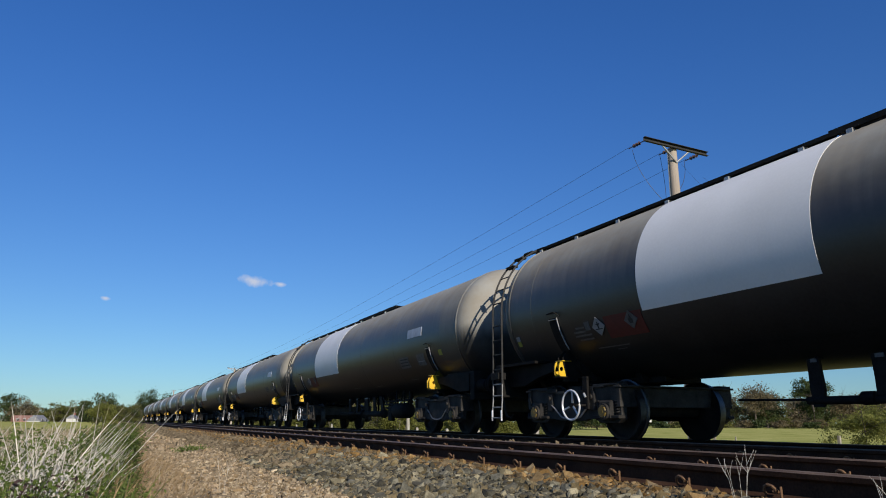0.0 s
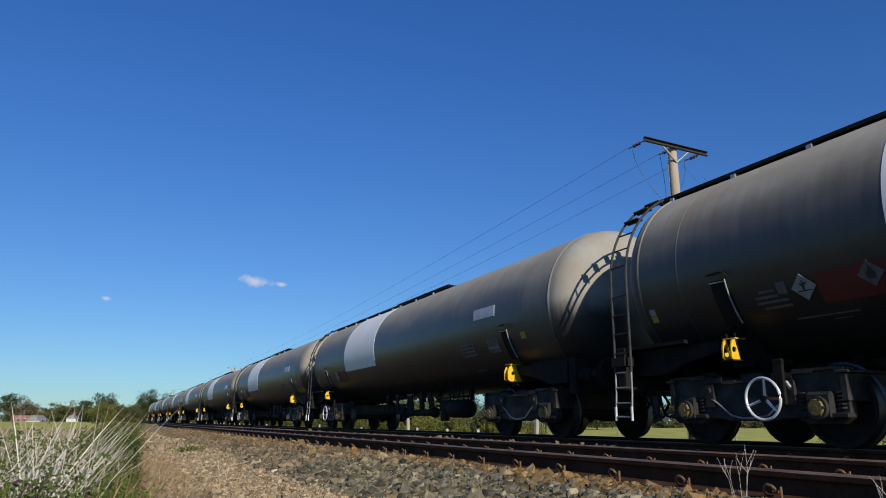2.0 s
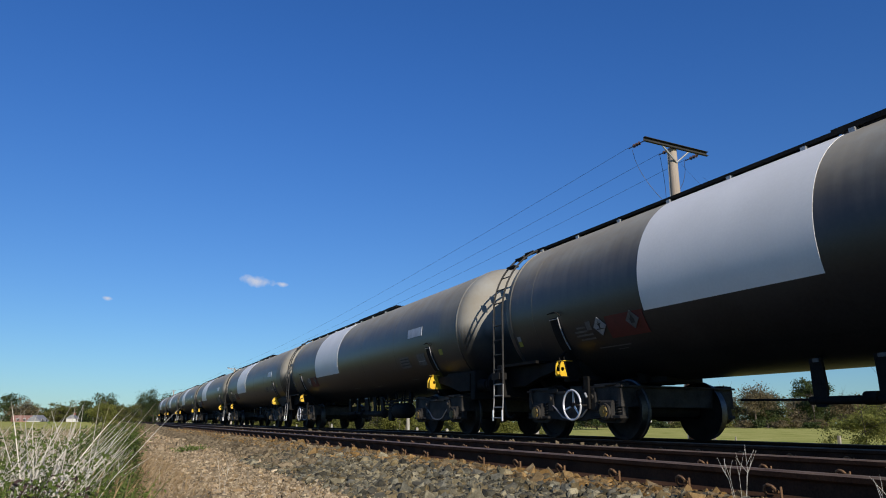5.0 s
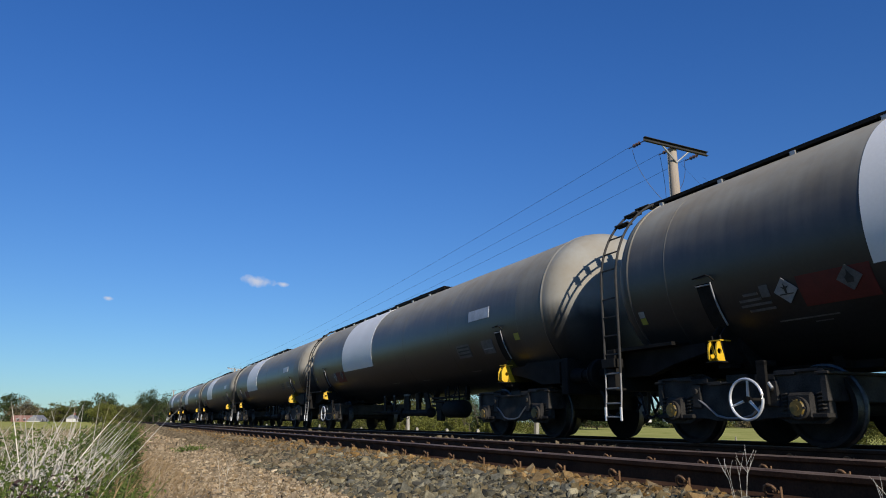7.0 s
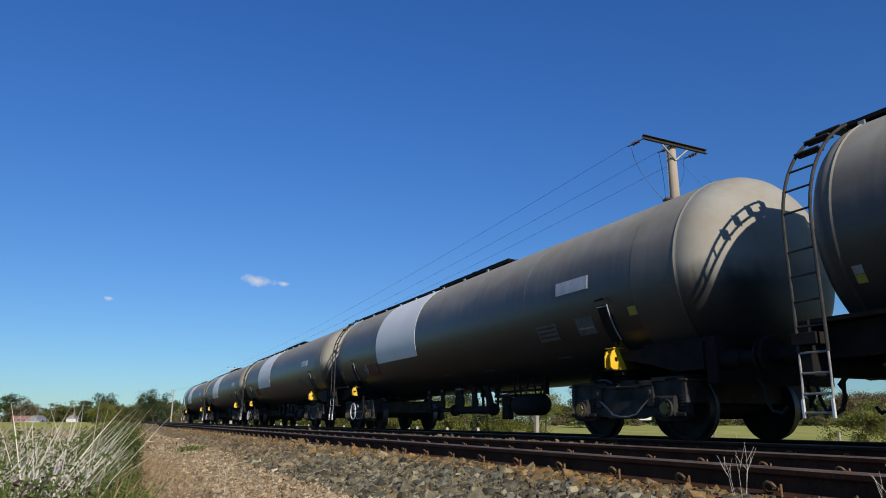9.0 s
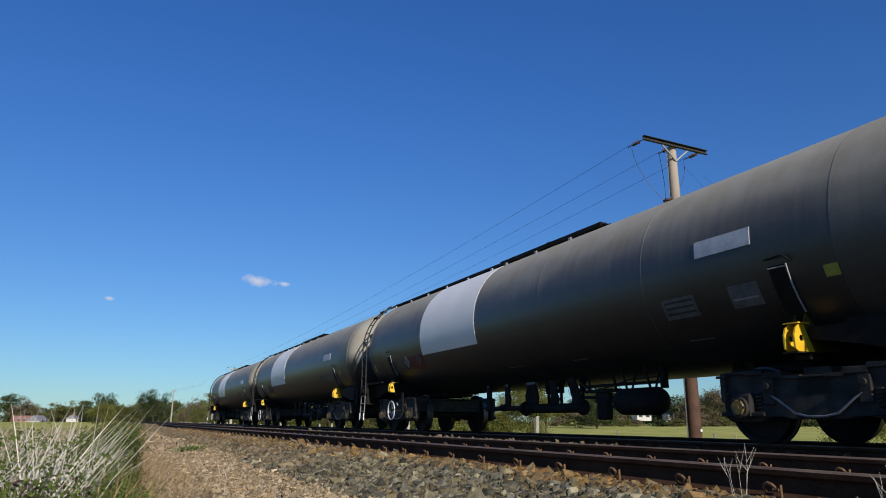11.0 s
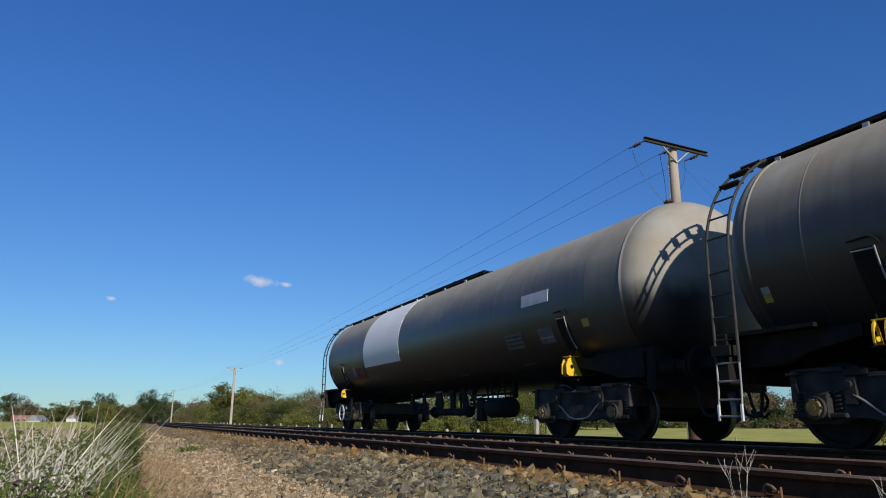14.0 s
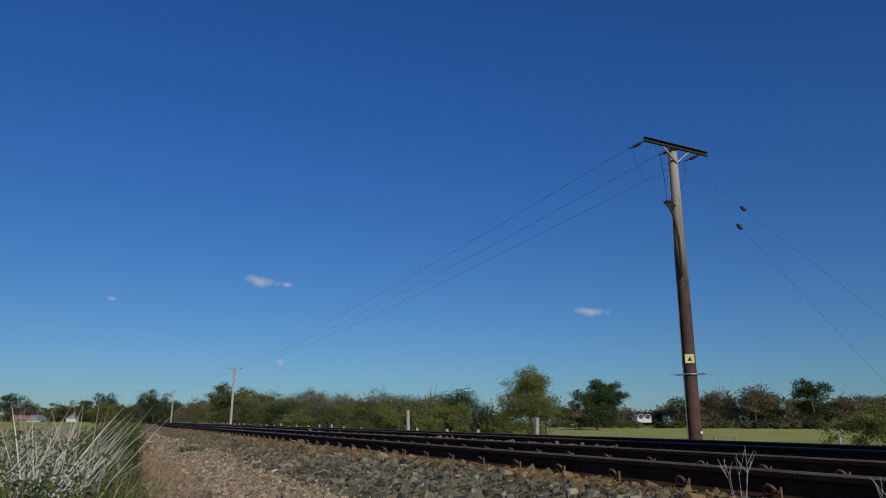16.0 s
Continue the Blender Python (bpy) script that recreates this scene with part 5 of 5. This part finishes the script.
# ---- houses ----
def build_house(side, ahead, z, w, d, h, wall, roof, turn, label, pitch=0.42):
    x, y = spot(side, ahead)
    house = empty("house", pose(x, y, z, 0, 0, turn), label, "house", "far houses")
    part("wall", box(bmesh.new(), -w / 2, w / 2, -d / 2, d / 2, 0, h), wall, house)
    rf = prism(bmesh.new(), [(-d / 2 - 0.3, h), (d / 2 + 0.3, h), (0, h + d * pitch)], -w / 2 - 0.2, w / 2 + 0.2, "x")
    part("roof", rf, roof, house)
    if h > 2.1 and pitch > 0.3:
        part("chimney", box(bmesh.new(), w * 0.28, w * 0.28 + 0.7, -0.35, 0.35, h + d * 0.25, h + d * 0.42 + 0.9), M["brick_wall"], house)
    n = max(2, int(w / 2.6))
    for k in range(n):
        xk = -w / 2 + w * (k + 0.5) / n
        for zk in ((0.9, 3.3) if h > 4 else (0.9,)):
            wd = part("window", box(bmesh.new(), xk - 0.6, xk + 0.6, -d / 2 - 0.06, -d / 2 + 0.02, zk, zk + 1.2), M["render_wall"], house)
            part("pane", box(bmesh.new(), xk - 0.5, xk + 0.5, -d / 2 - 0.08, -d / 2 - 0.05, zk + 0.1, zk + 1.1), M["glass"], wd)


def build_houses():
    build_house(53.6, 190, FIELD_Z + 1.3, 4.0, 3.4, 1.5, M["render_wall"], M["slate"], -16, "far low white building behind the field trees", 0.12)
    build_house(61.6, 190, FIELD_Z + 1.3, 3.4, 3.4, 1.6, M["render_wall"], M["slate"], -16, "far low white building with wide windows behind the field trees", 0.12)
    build_house(-185, 312, VERGE_Z - 0.7, 8, 5, 1.3, M["brick_wall"], M["roof"], 20, "distant brick house with a red tiled roof")
    build_house(-176, 308, VERGE_Z - 0.9, 6, 6, 1.2, M["render_wall"], M["slate"], 60, "distant white gabled house with a slate roof")
    build_house(-163, 312, VERGE_Z - 0.8, 3.6, 4, 2.2, M["render_wall"], M["slate"], 70, "distant white house with a slate roof")
    build_house(-158, 325, VERGE_Z - 0.8, 3.6, 4, 2.4, M["render_wall"], M["slate"], 30, "distant white house with a slate roof")


# ---- clouds ----
CLOUDS = []


def cloud_material():
    m = bpy.data.materials.new("thin_cloud")
    m.use_nodes = True
    N, Lk = m.node_tree.nodes, m.node_tree.links
    co = N.new("ShaderNodeTexCoord")
    nz = N.new("ShaderNodeTexNoise")
    nz.inputs["Scale"].default_value, nz.inputs["Detail"].default_value = 0.018, 6
    Lk.new(co.outputs["Object"], nz.inputs["Vector"])
    mp = N.new("ShaderNodeMapping")
    mp.inputs["Location"].default_value, mp.inputs["Scale"].default_value = (-1, -1, 0), (2, 2, 0)
    Lk.new(co.outputs["Generated"], mp.inputs["Vector"])
    ln = N.new("ShaderNodeVectorMath")
    ln.operation = "LENGTH"
    Lk.new(mp.outputs[0], ln.inputs[0])
    ad = N.new("ShaderNodeMath")
    ad.operation = "MULTIPLY_ADD"
    Lk.new(nz.outputs["Fac"], ad.inputs[0])
    ad.inputs[1].default_value = 1.5
    inv = N.new("ShaderNodeMath")
    inv.operation = "SUBTRACT"
    inv.inputs[0].default_value = 0.0
    Lk.new(ln.outputs["Value"], inv.inputs[1])
    Lk.new(inv.outputs[0], ad.inputs[2])
    mr = N.new("ShaderNodeMapRange")
    mr.inputs["From Min"].default_value, mr.inputs["From Max"].default_value, mr.inputs["To Max"].default_value = 0.0, 0.65, 0.8
    Lk.new(ad.outputs[0], mr.inputs["Value"])
    em, tr, mx = N.new("ShaderNodeEmission"), N.new("ShaderNodeBsdfTransparent"), N.new("ShaderNodeMixShader")
    em.inputs["Color"].default_value, em.inputs["Strength"].default_value = (0.62, 0.64, 0.72, 1), 1.0
    Lk.new(mr.outputs[0], mx.inputs[0])
    Lk.new(tr.outputs[0], mx.inputs[1])
    Lk.new(em.outputs[0], mx.inputs[2])
    Lk.new(mx.outputs[0], N["Material Output"].inputs["Surface"])
    return m


def build_clouds():
    mat = cloud_material()
    for side, ahead, up, w, h in ((-842, 3000, 607, 190, 70), (-722, 3000, 592, 85, 32), (620, 3000, 477, 200, 56), (-1493, 3000, 526, 65, 28), (-731, 3000, 250, 60, 40)):
        x, y = spot(side, ahead)
        me = arrays("cloud", [(-w / 2, -h / 2, 0), (w / 2, -h / 2, 0), (w / 2, h / 2, 0), (-w / 2, h / 2, 0)], [(0, 1, 2, 3)], mat)
        ob = new("cloud", me)
        ob.matrix_basis = Matrix.Translation((x, y, up)) @ (Vector((0, 0, 0.2)) - Vector((x, y, up))).to_track_quat("Z", "Y").to_matrix().to_4x4()
        ob.visible_shadow = False
        tagged(ob, "small thin white fair-weather cloud", "cloud", "clouds")
        CLOUDS.append((ob, y))


# ---- weeds and dry grass on the verge ----
def blades(n, xs, ys, hs, lean, width, seed, zfun, curl=0.35, toward=(0.85, 0.2), loose=0.45):
    """Tapering bent grass blades, three joints each."""
    r = np.random.default_rng(seed)
    x, y = r.uniform(*xs, n), r.uniform(*ys, n)
    return blades_at(x, y, r.uniform(*hs, n), lean, width, r, zfun, curl, toward, loose)


def blades_at(x, y, h, lean, width, r, zfun, curl, toward, loose):
    n = len(x)
    z = np.array([zfun(a) for a in x]) - 0.02
    tw = np.array(toward)[None, :] * r.normal(1, 0.6, (n, 1)) + r.normal(0, loose, (n, 2))
    d = tw * (lean * h)[:, None]
    side = np.stack([-tw[:, 1], tw[:, 0]], 1)
    side /= np.linalg.norm(side, axis=1)[:, None] + 1e-6
    ang = r.uniform(0, 6.28, n)
    side = np.stack([np.cos(ang), np.sin(ang)], 1)
    w = width * r.uniform(0.6, 1.4, (n, 1))
    rows = []
    for u, k in ((0, 1.0), (0.4, 0.9), (0.75, 0.7)):
        c = np.stack([x, y], 1) + d * (u + curl * u * u)
        zz = (z + h * u * (1 - 0.12 * u))[:, None]
        rows.append(np.concatenate([c - side * w * k, zz], 1))
        rows.append(np.concatenate([c + side * w * k, zz], 1))
    tip = np.concatenate([np.stack([x, y], 1) + d * (1 + curl), (z + h * 0.9)[:, None]], 1)
    v = np.stack(rows + [tip], 1).reshape(-1, 3)
    i = np.arange(n)[:, None] * 7
    f = np.concatenate([i + [0, 1, 3], i + [0, 3, 2], i + [2, 3, 5], i + [2, 5, 4], i + [4, 5, 6]])
    return v, f


def leafy(x, y, h, leaves, size, r, zfun, lean=0.25):
    """Upright weeds: narrow leaves set round each stem from near its foot to its tip."""
    n = len(x)
    z = np.array([zfun(a) for a in x])
    tilt = r.normal(0, lean, (n, 2)) + np.array([0.1, 0.0])
    t = np.linspace(0.12, 1.0, leaves)[None, :] + r.normal(0, 0.03, (n, leaves))
    base = np.stack([x[:, None] + tilt[:, :1] * h[:, None] * t ** 1.5, y[:, None] + tilt[:, 1:] * h[:, None] * t ** 1.5, z[:, None] + h[:, None] * t], 2).reshape(-1, 3)
    az = (np.arange(leaves)[None, :] * 2.4 + r.uniform(0, 6.28, (n, 1))).ravel() + r.normal(0, 0.3, n * leaves)
    s = (size * (1.25 - 0.8 * t) * r.uniform(0.7, 1.4, (n, leaves))).ravel()[:, None]
    up = r.normal(0.25, 0.35, n * leaves)
    a = np.stack([np.cos(az), np.sin(az), up], 1) * s
    b = np.stack([-np.sin(az), np.cos(az), r.normal(0, 0.3, n * leaves)], 1) * s * 0.26
    dip = np.array([0, 0, 1.0]) * s * 0.25
    v = np.stack([base, base + a * 0.55 + b + dip * 0.4, base + a - dip, base + a * 0.55 - b + dip * 0.4], 1).reshape(-1, 3)
    i = np.arange(n * leaves)[:, None] * 4
    return v, np.concatenate([i + [0, 1, 2], i + [0, 2, 3]])


def build_verge():
    def stuff(name, v, f, mat, label, category):
        ob = new(name, arrays(name, v, f, mat))
        tagged(ob, label, category, kind="stuff")
    flat = lambda x: float(np.interp(x, [-6, -1.5, -0.3, 0.3, 1.3], [-0.47, -0.42, -0.45, -0.40, -0.36]))
    v, f = blades(1500, (-3.6, -0.3), (4.2, 10), (0.34, 0.74), 0.24, 0.0026, 61, flat, 0.5, loose=0.9)
    stuff("dead_grass", v, f, M["dead"], "bleached dead grass leaning in the wind on the verge", "grass")
    r = np.random.default_rng(60)
    x, y = np.concatenate([r.uniform(-1.8, -0.35, 210), r.normal(-0.34, 0.10, 60)]), np.concatenate([r.uniform(4.2, 7.8, 210), r.normal(5.4, 0.5, 60)])
    v, f = blades_at(x, y, r.uniform(0.45, 0.96, 270), 0.25, 0.0034, r, flat, 0.3, (0.8, 0.2), 0.7)
    stuff("dead_stalks", v, f, M["dead"], "tall bleached dead stalks leaning over the verge", "grass")
    v, f = blades(9000, (-7, 0.2), (4, 34), (0.18, 0.50), 0.3, 0.004, 63, flat)
    stuff("dry_grass", v, f, M["dry"], "dry brown grass on the verge", "grass")
    v, f = blades(20000, (-9, 0.15), (3.2, 40), (0.15, 0.46), 0.3, 0.0045, 64, flat)
    stuff("green_grass", v, f, M["leaf_weed"], "rough green grass on the verge", "grass")
    v, f = blades(1200, (0.0, 0.75), (3.6, 12), (0.05, 0.26), 0.35, 0.0028, 65, flat)
    stuff("path_grass", v, f, M["dry"], "sparse dry grass tufts on the path", "grass")
    r = np.random.default_rng(66)
    cen = np.stack([r.uniform(-3.2, -0.1, 520), r.uniform(3.3, 9, 520), np.zeros(520)], 1)
    cen[:, 2] = -0.40 + r.uniform(0.0, 0.54, 520)
    v, f = leaf_shape(11000, cen, np.array([0.08, 0.10, 0.05]), 0.015, 67)
    stuff("weed_leaves", v, f, M["leaf_weed"], "low leafy green weeds among the dead grass", "weeds")
    cen = np.stack([r.uniform(-3.0, -0.4, 200), r.uniform(3.6, 8, 200), -0.42 + r.uniform(0.0, 0.25, 200)], 1)
    v, f = leaf_shape(6000, cen, np.array([0.10, 0.12, 0.05]), 0.015, 69)
    stuff("bramble_leaves", v, f, M["leaf_dark"], "dark bramble leaves under the dead grass", "weeds")
    cen = np.stack([r.normal(-0.25, 0.10, 26), r.normal(4.3, 0.15, 26), -0.36 + r.uniform(0.0, 0.28, 26)], 1)
    v, f = leaf_shape(260, cen, np.array([0.035, 0.05, 0.03]), 0.016, 73)
    stuff("withered_weeds", v, f, M["leaf_purple"], "withered purple-brown weeds among the dead stalks", "weeds")
    cen = np.stack([r.uniform(-0.75, 0.1, 110), r.uniform(3.5, 4.8, 110), -0.43 + r.uniform(0.0, 0.26, 110)], 1)
    v, f = leaf_shape(8000, cen, np.array([0.08, 0.10, 0.05]), 0.012, 72)
    stuff("low_weeds", v, f, M["leaf_weed"], "bright low weeds at the foot of the dead grass", "weeds")
    cen = np.stack([r.uniform(-0.35, 0.18, 160), r.uniform(6.5, 24, 160), np.zeros(160)], 1)
    cen[:, 2] = -0.40 + r.uniform(0.0, 0.34, 160)
    v, f = leaf_shape(9000, cen, np.array([0.08, 0.2, 0.07]), 0.019, 68)
    stuff("path_weeds", v, f, M["leaf_weed"], "low green weeds along the edge of the path", "weeds")
    cen = np.stack([r.uniform(-0.2, 0.22, 70), r.uniform(4.6, 8.5, 70), -0.40 + r.uniform(0.0, 0.2, 70)], 1)
    v, f = leaf_shape(6000, cen, np.array([0.06, 0.12, 0.05]), 0.012, 74)
    stuff("edge_weeds", v, f, M["leaf_weed"], "bright green weeds spilling on to the path", "weeds")
    for i, (x, y, s) in enumerate(((1.5, 14.5, 0.13),)):
        v, f = leaf_shape(500, np.array([[0, 0, 0.04], [0.08, 0.1, 0.05], [-0.1, 0.05, 0.03]]), np.array([s, s, 0.03]), 0.02, 70 + i)
        ob = new("weed_clump", arrays("weed", v, f, M["leaf_weed"]))
        ob.matrix_basis = pose(x, y, bed_height(x) + 0.01)
        tagged(ob, "small green weed clump on the stony path", "weed", "weed clumps", "stuff")
    # rank weeds and dry grass along the edge of the path, which draws away from the line
    r = np.random.default_rng(161)
    edge = lambda y: 0.22 + 0.034 * (y - 7)

    def strip(n, y0, y1, wide, power=1.0):
        y = y0 + (y1 - y0) * r.random(n) ** power
        return edge(y) - wide * r.random(n), y
    x, y = strip(760, 8.0, 17, 0.62)
    v, f = leafy(x, y, r.uniform(0.3, 0.64, 760), 24, 0.06, r, flat)
    stuff("rank_weeds", v, f, M["leaf_weed"], "rank green weeds at the edge of the path", "weeds")
    x, y = strip(900, 16, 45, 1.3)
    v, f = leafy(x, y, r.uniform(0.2, 0.5, 900), 14, 0.075, r, flat)
    stuff("far_weeds", v, f, M["leaf_weed"], "green weeds along the far edge of the path", "weeds")
    x, y = strip(2600, 12, 24, 1.2)
    v, f = blades_at(x, y, r.uniform(0.35, 0.68, 2600), 0.2, 0.004, r, flat, 0.3, (0.6, 0.2), 0.6)
    stuff("brown_grass", v, f, M["dry"], "tall brown seeding grass behind the weeds", "grass")
    x, y = strip(1000, 6.5, 26, 0.5)
    v, f = blades_at(x + 0.22, y, r.uniform(0.06, 0.22, 1000), 0.4, 0.003, r, flat, 0.4, (0.6, 0.2), 0.8)
    stuff("edge_grass", v, f, M["dry"], "short dry grass along the edge of the path", "grass")
    x, y = strip(260, 5.5, 9, 0.4)
    v, f = leafy(x + 0.06, y, r.uniform(0.08, 0.24, 260), 14, 0.04, r, flat)
    stuff("foot_weeds", v, f, M["leaf_weed"], "low green weeds at the foot of the dead grass", "weeds")
    x, y = r.uniform(-3.6, -0.25, 460), r.uniform(4.6, 9.5, 460)
    v, f = leafy(x, y, r.uniform(0.22, 0.60, 460), 22, 0.058, r, flat)
    stuff("tangle_weeds", v, f, M["leaf_weed"], "green weeds growing through the dead grass", "weeds")
    x, y = r.uniform(-7.5, -0.2, 8000), r.uniform(7.0, 20, 8000)
    v, f = blades_at(x, y, r.uniform(0.36, 0.72, 8000), 0.3, 0.0042, r, flat, 0.4, (0.8, 0.1), 0.7)
    stuff("bleached_grass", v, f, M["straw"], "tall bleached straw-coloured grass on the verge", "grass")
    x, y = r.normal(-0.25, 0.12, 420), r.normal(7.4, 0.6, 420)
    v, f = blades_at(x, y, r.uniform(0.28, 0.56, 420), 0.3, 0.0022, r, flat, 0.5, (0.5, 0.1), 0.9)
    stuff("matted_grass", v, f, M["dead"], "matted clump of pale dead grass", "grass")
    x, y = r.uniform(-1.5, -0.3, 46), r.uniform(4.3, 6.6, 46)
    v, f = blades_at(x, y, r.uniform(0.30, 0.55, 46), 0.62, 0.0030, r, flat, 0.35, (1.0, 0.15), 0.45)
    stuff("fallen_stalks", v, f, M["dead"], "long dead stalks fallen across the verge", "grass")
    x, y = r.uniform(0.45, 1.5, 260), 5 + 12 * r.random(260)
    v, f = blades_at(x, y, r.uniform(0.05, 0.30, 260), 0.35, 0.0018, r, flat, 0.4, (0.3, 0.1), 0.9)
    stuff("stray_grass", v, f, M["straw"], "stray dry stems on the stony path", "grass")
    # a dead weed on the stones by the near rail, and a smaller one
    for x, y, h, seed in ((2.98, 2.72, 0.32, 5), (3.06, 1.98, 0.26, 6), (0.95, 6.5, 0.32, 7)):
        r2 = np.random.default_rng(seed)
        bm = bmesh.new()
        for k in range(5 if seed < 7 else 3):
            a = r2.uniform(0, 6.28)
            e = Vector((0.10 * math.cos(a), 0.10 * math.sin(a), h * r2.uniform(0.6, 1)))
            m1 = e * 0.5 + Vector((0.02 * r2.normal(), 0.02 * r2.normal(), 0.02))
            pipe(bm, [(0.02 * math.cos(a), 0.02 * math.sin(a), -0.05), m1, e], 0.0010, 5, 0.0006)
            for q in range(2):
                pipe(bm, [m1.lerp(e, 0.3 * q), m1.lerp(e, 0.3 * q + 0.2) + Vector((0.03 * r2.normal(), 0.03 * r2.normal(), 0.05))], 0.0010, 4, 0.0006)
        ob = new("dead_weed", finish(bm, M["dead"], True))
        ob.matrix_basis = pose(x, y, bed_height(x))
        tagged(ob, "dry branching dead weed among the stones", "weed", "dead weeds")


# ---- stones ----
def stone_shape(faces):
    """A chipped angular stone of unit size with twenty faces, or with eight where it is small or far."""
    if faces == 8:
        v = np.array([(1, 0, 0), (-1, 0, 0), (0, 1, 0), (0, -1, 0), (0, 0, 1), (0, 0, -1)]) * 1.1
        return v, np.array([(0, 2, 4), (2, 1, 4), (1, 3, 4), (3, 0, 4), (2, 0, 5), (1, 2, 5), (3, 1, 5), (0, 3, 5)])
    p = (1 + 5 ** 0.5) / 2
    v = np.array([(-1, p, 0), (1, p, 0), (-1, -p, 0), (1, -p, 0), (0, -1, p), (0, 1, p), (0, -1, -p), (0, 1, -p), (p, 0, -1), (p, 0, 1), (-p, 0, -1), (-p, 0, 1)]) / 1.9
    f = np.array([(0, 11, 5), (0, 5, 1), (0, 1, 7), (0, 7, 10), (0, 10, 11), (1, 5, 9), (5, 11, 4), (11, 10, 2), (10, 7, 6), (7, 1, 8), (3, 9, 4), (3, 4, 2), (3, 2, 6), (3, 6, 8), (3, 8, 9), (4, 9, 5), (2, 4, 11), (6, 2, 10), (8, 6, 7), (9, 8, 1)])
    return v, f


def stones(n, xs, ys, size, seed, power=1.0, lift=0.0, faces=20):
    r = np.random.default_rng(seed)
    v0, f0 = stone_shape(faces)
    x = r.uniform(*xs, n)
    y = ys[0] + (ys[1] - ys[0]) * r.random(n) ** power
    z = np.array([bed_height(a) for a in x]) + lift
    s = size * np.exp(r.normal(0, 0.35, n))
    jit = r.normal(0, 0.20, (n, len(v0), 3)) + v0[None]
    jit *= r.uniform(0.6, 1.25, (n, 1, 3))
    q = r.normal(size=(n, 4))
    q /= np.linalg.norm(q, axis=1)[:, None]
    w, a, b, c = q.T
    rot = np.stack([1 - 2 * (b * b + c * c), 2 * (a * b - c * w), 2 * (a * c + b * w), 2 * (a * b + c * w), 1 - 2 * (a * a + c * c), 2 * (b * c - a * w), 2 * (a * c - b * w), 2 * (b * c + a * w), 1 - 2 * (a * a + b * b)], 1).reshape(n, 3, 3)
    v = np.einsum("nij,nkj->nki", rot, jit) * s[:, None, None] + np.stack([x, y, z + s * 0.25], 1)[:, None, :]
    f = (np.arange(n) * len(v0))[:, None, None] + f0[None]
    return v.reshape(-1, 3), f.reshape(-1, 3)


def build_stones(bed, path):
    def heap(name, args, mat, label):
        v, f = stones(*args)
        tagged(new(name, arrays(name, v, f, mat)), label, "stones", kind="stuff")
    heap("ballast_stones", (22000, (1.7, 3.1), (1.2, 10.5), 0.0215, 81, 1.3), M["stone"], "loose angular grey ballast stones on the shoulder")
    heap("far_ballast_stones", (14000, (1.85, 3.2), (8.0, 55), 0.027, 82, 1.6, 0.0, 8), M["far_stone"], "loose rust-stained ballast stones along the shoulder")
    heap("distant_ballast_stones", (7000, (1.6, 3.2), (55, 300), 0.07, 87, 1.8, 0.0, 8), M["far_stone"], "rust-stained ballast stones along the distant shoulder")
    heap("near_ballast_stones", (6000, (1.65, 3.2), (-9, 1.5), 0.026, 91, 1.0, 0.0, 8), M["stone"], "loose angular grey ballast stones on the shoulder")
    heap("near_path_gravel", (5000, (0.25, 1.9), (-9, 2.4), 0.018, 92, 1.0, 0.0, 8), M["gravel"], "buff gravel strewn on the path")
    heap("crib_stones", (6000, (3.5, 9.6), (0, 40), 0.036, 83, 1.5, -0.01, 8), M["rust_stone"], "rust-stained stones between the rails")
    heap("rail_foot_stones", (9000, (2.74, 3.27), (1.5, 10), 0.019, 84, 1.0, 0.012), M["rust_stone"], "rust-stained stones beside the near rail")
    heap("far_rail_foot_stones", (9000, (2.45, 3.27), (8, 36), 0.022, 88, 1.3, 0.010, 8), M["rust_stone"], "rust-stained stones along the near rail")
    heap("six_foot_stones", (6000, (5.15, 6.5), (8, 50), 0.022, 89, 1.3, 0.085, 8), M["far_stone"], "dusty stones heaped between the two tracks")
    heap("path_gravel", (36000, (0.25, 1.9), (2.2, 16), 0.0138, 85, 1.4, 0.0, 8), M["gravel"], "buff gravel strewn on the path")
    heap("far_path_gravel", (7000, (0.25, 2.0), (14, 50), 0.022, 86, 1.5, 0.0, 8), M["gravel"], "buff gravel strewn on the path")
    r = np.random.default_rng(90)
    kinds = []
    for i in range(12):
        v, f = stones(1, (0, 0.001), (0, 0.001), 0.026, 900 + i)
        v = v - v.mean(0)
        kinds.append(arrays("ballast_stone", v, f, M["stone_one"]))
    for i in range(280):
        x, y = r.uniform(1.9, 3.15), 1.8 + 4.6 * r.random() ** 1.2
        part("ballast_stone", kinds[i % 12], None, bed, m=pose(x, y, bed_height(x) + 0.018, *(360 * r.random(3))))


ground = build_ground()
bed, path = build_bed()
build_track("near_track", RAILS_NEAR, "rusty rails on concrete sleepers of the near railway track")
build_track("far_track", RAILS_FAR, "rails on concrete sleepers of the far railway track")
build_train()
build_line()
build_fence()
build_houses()
build_trees()
build_clouds()
build_verge()
build_stones(bed, path)
motions()
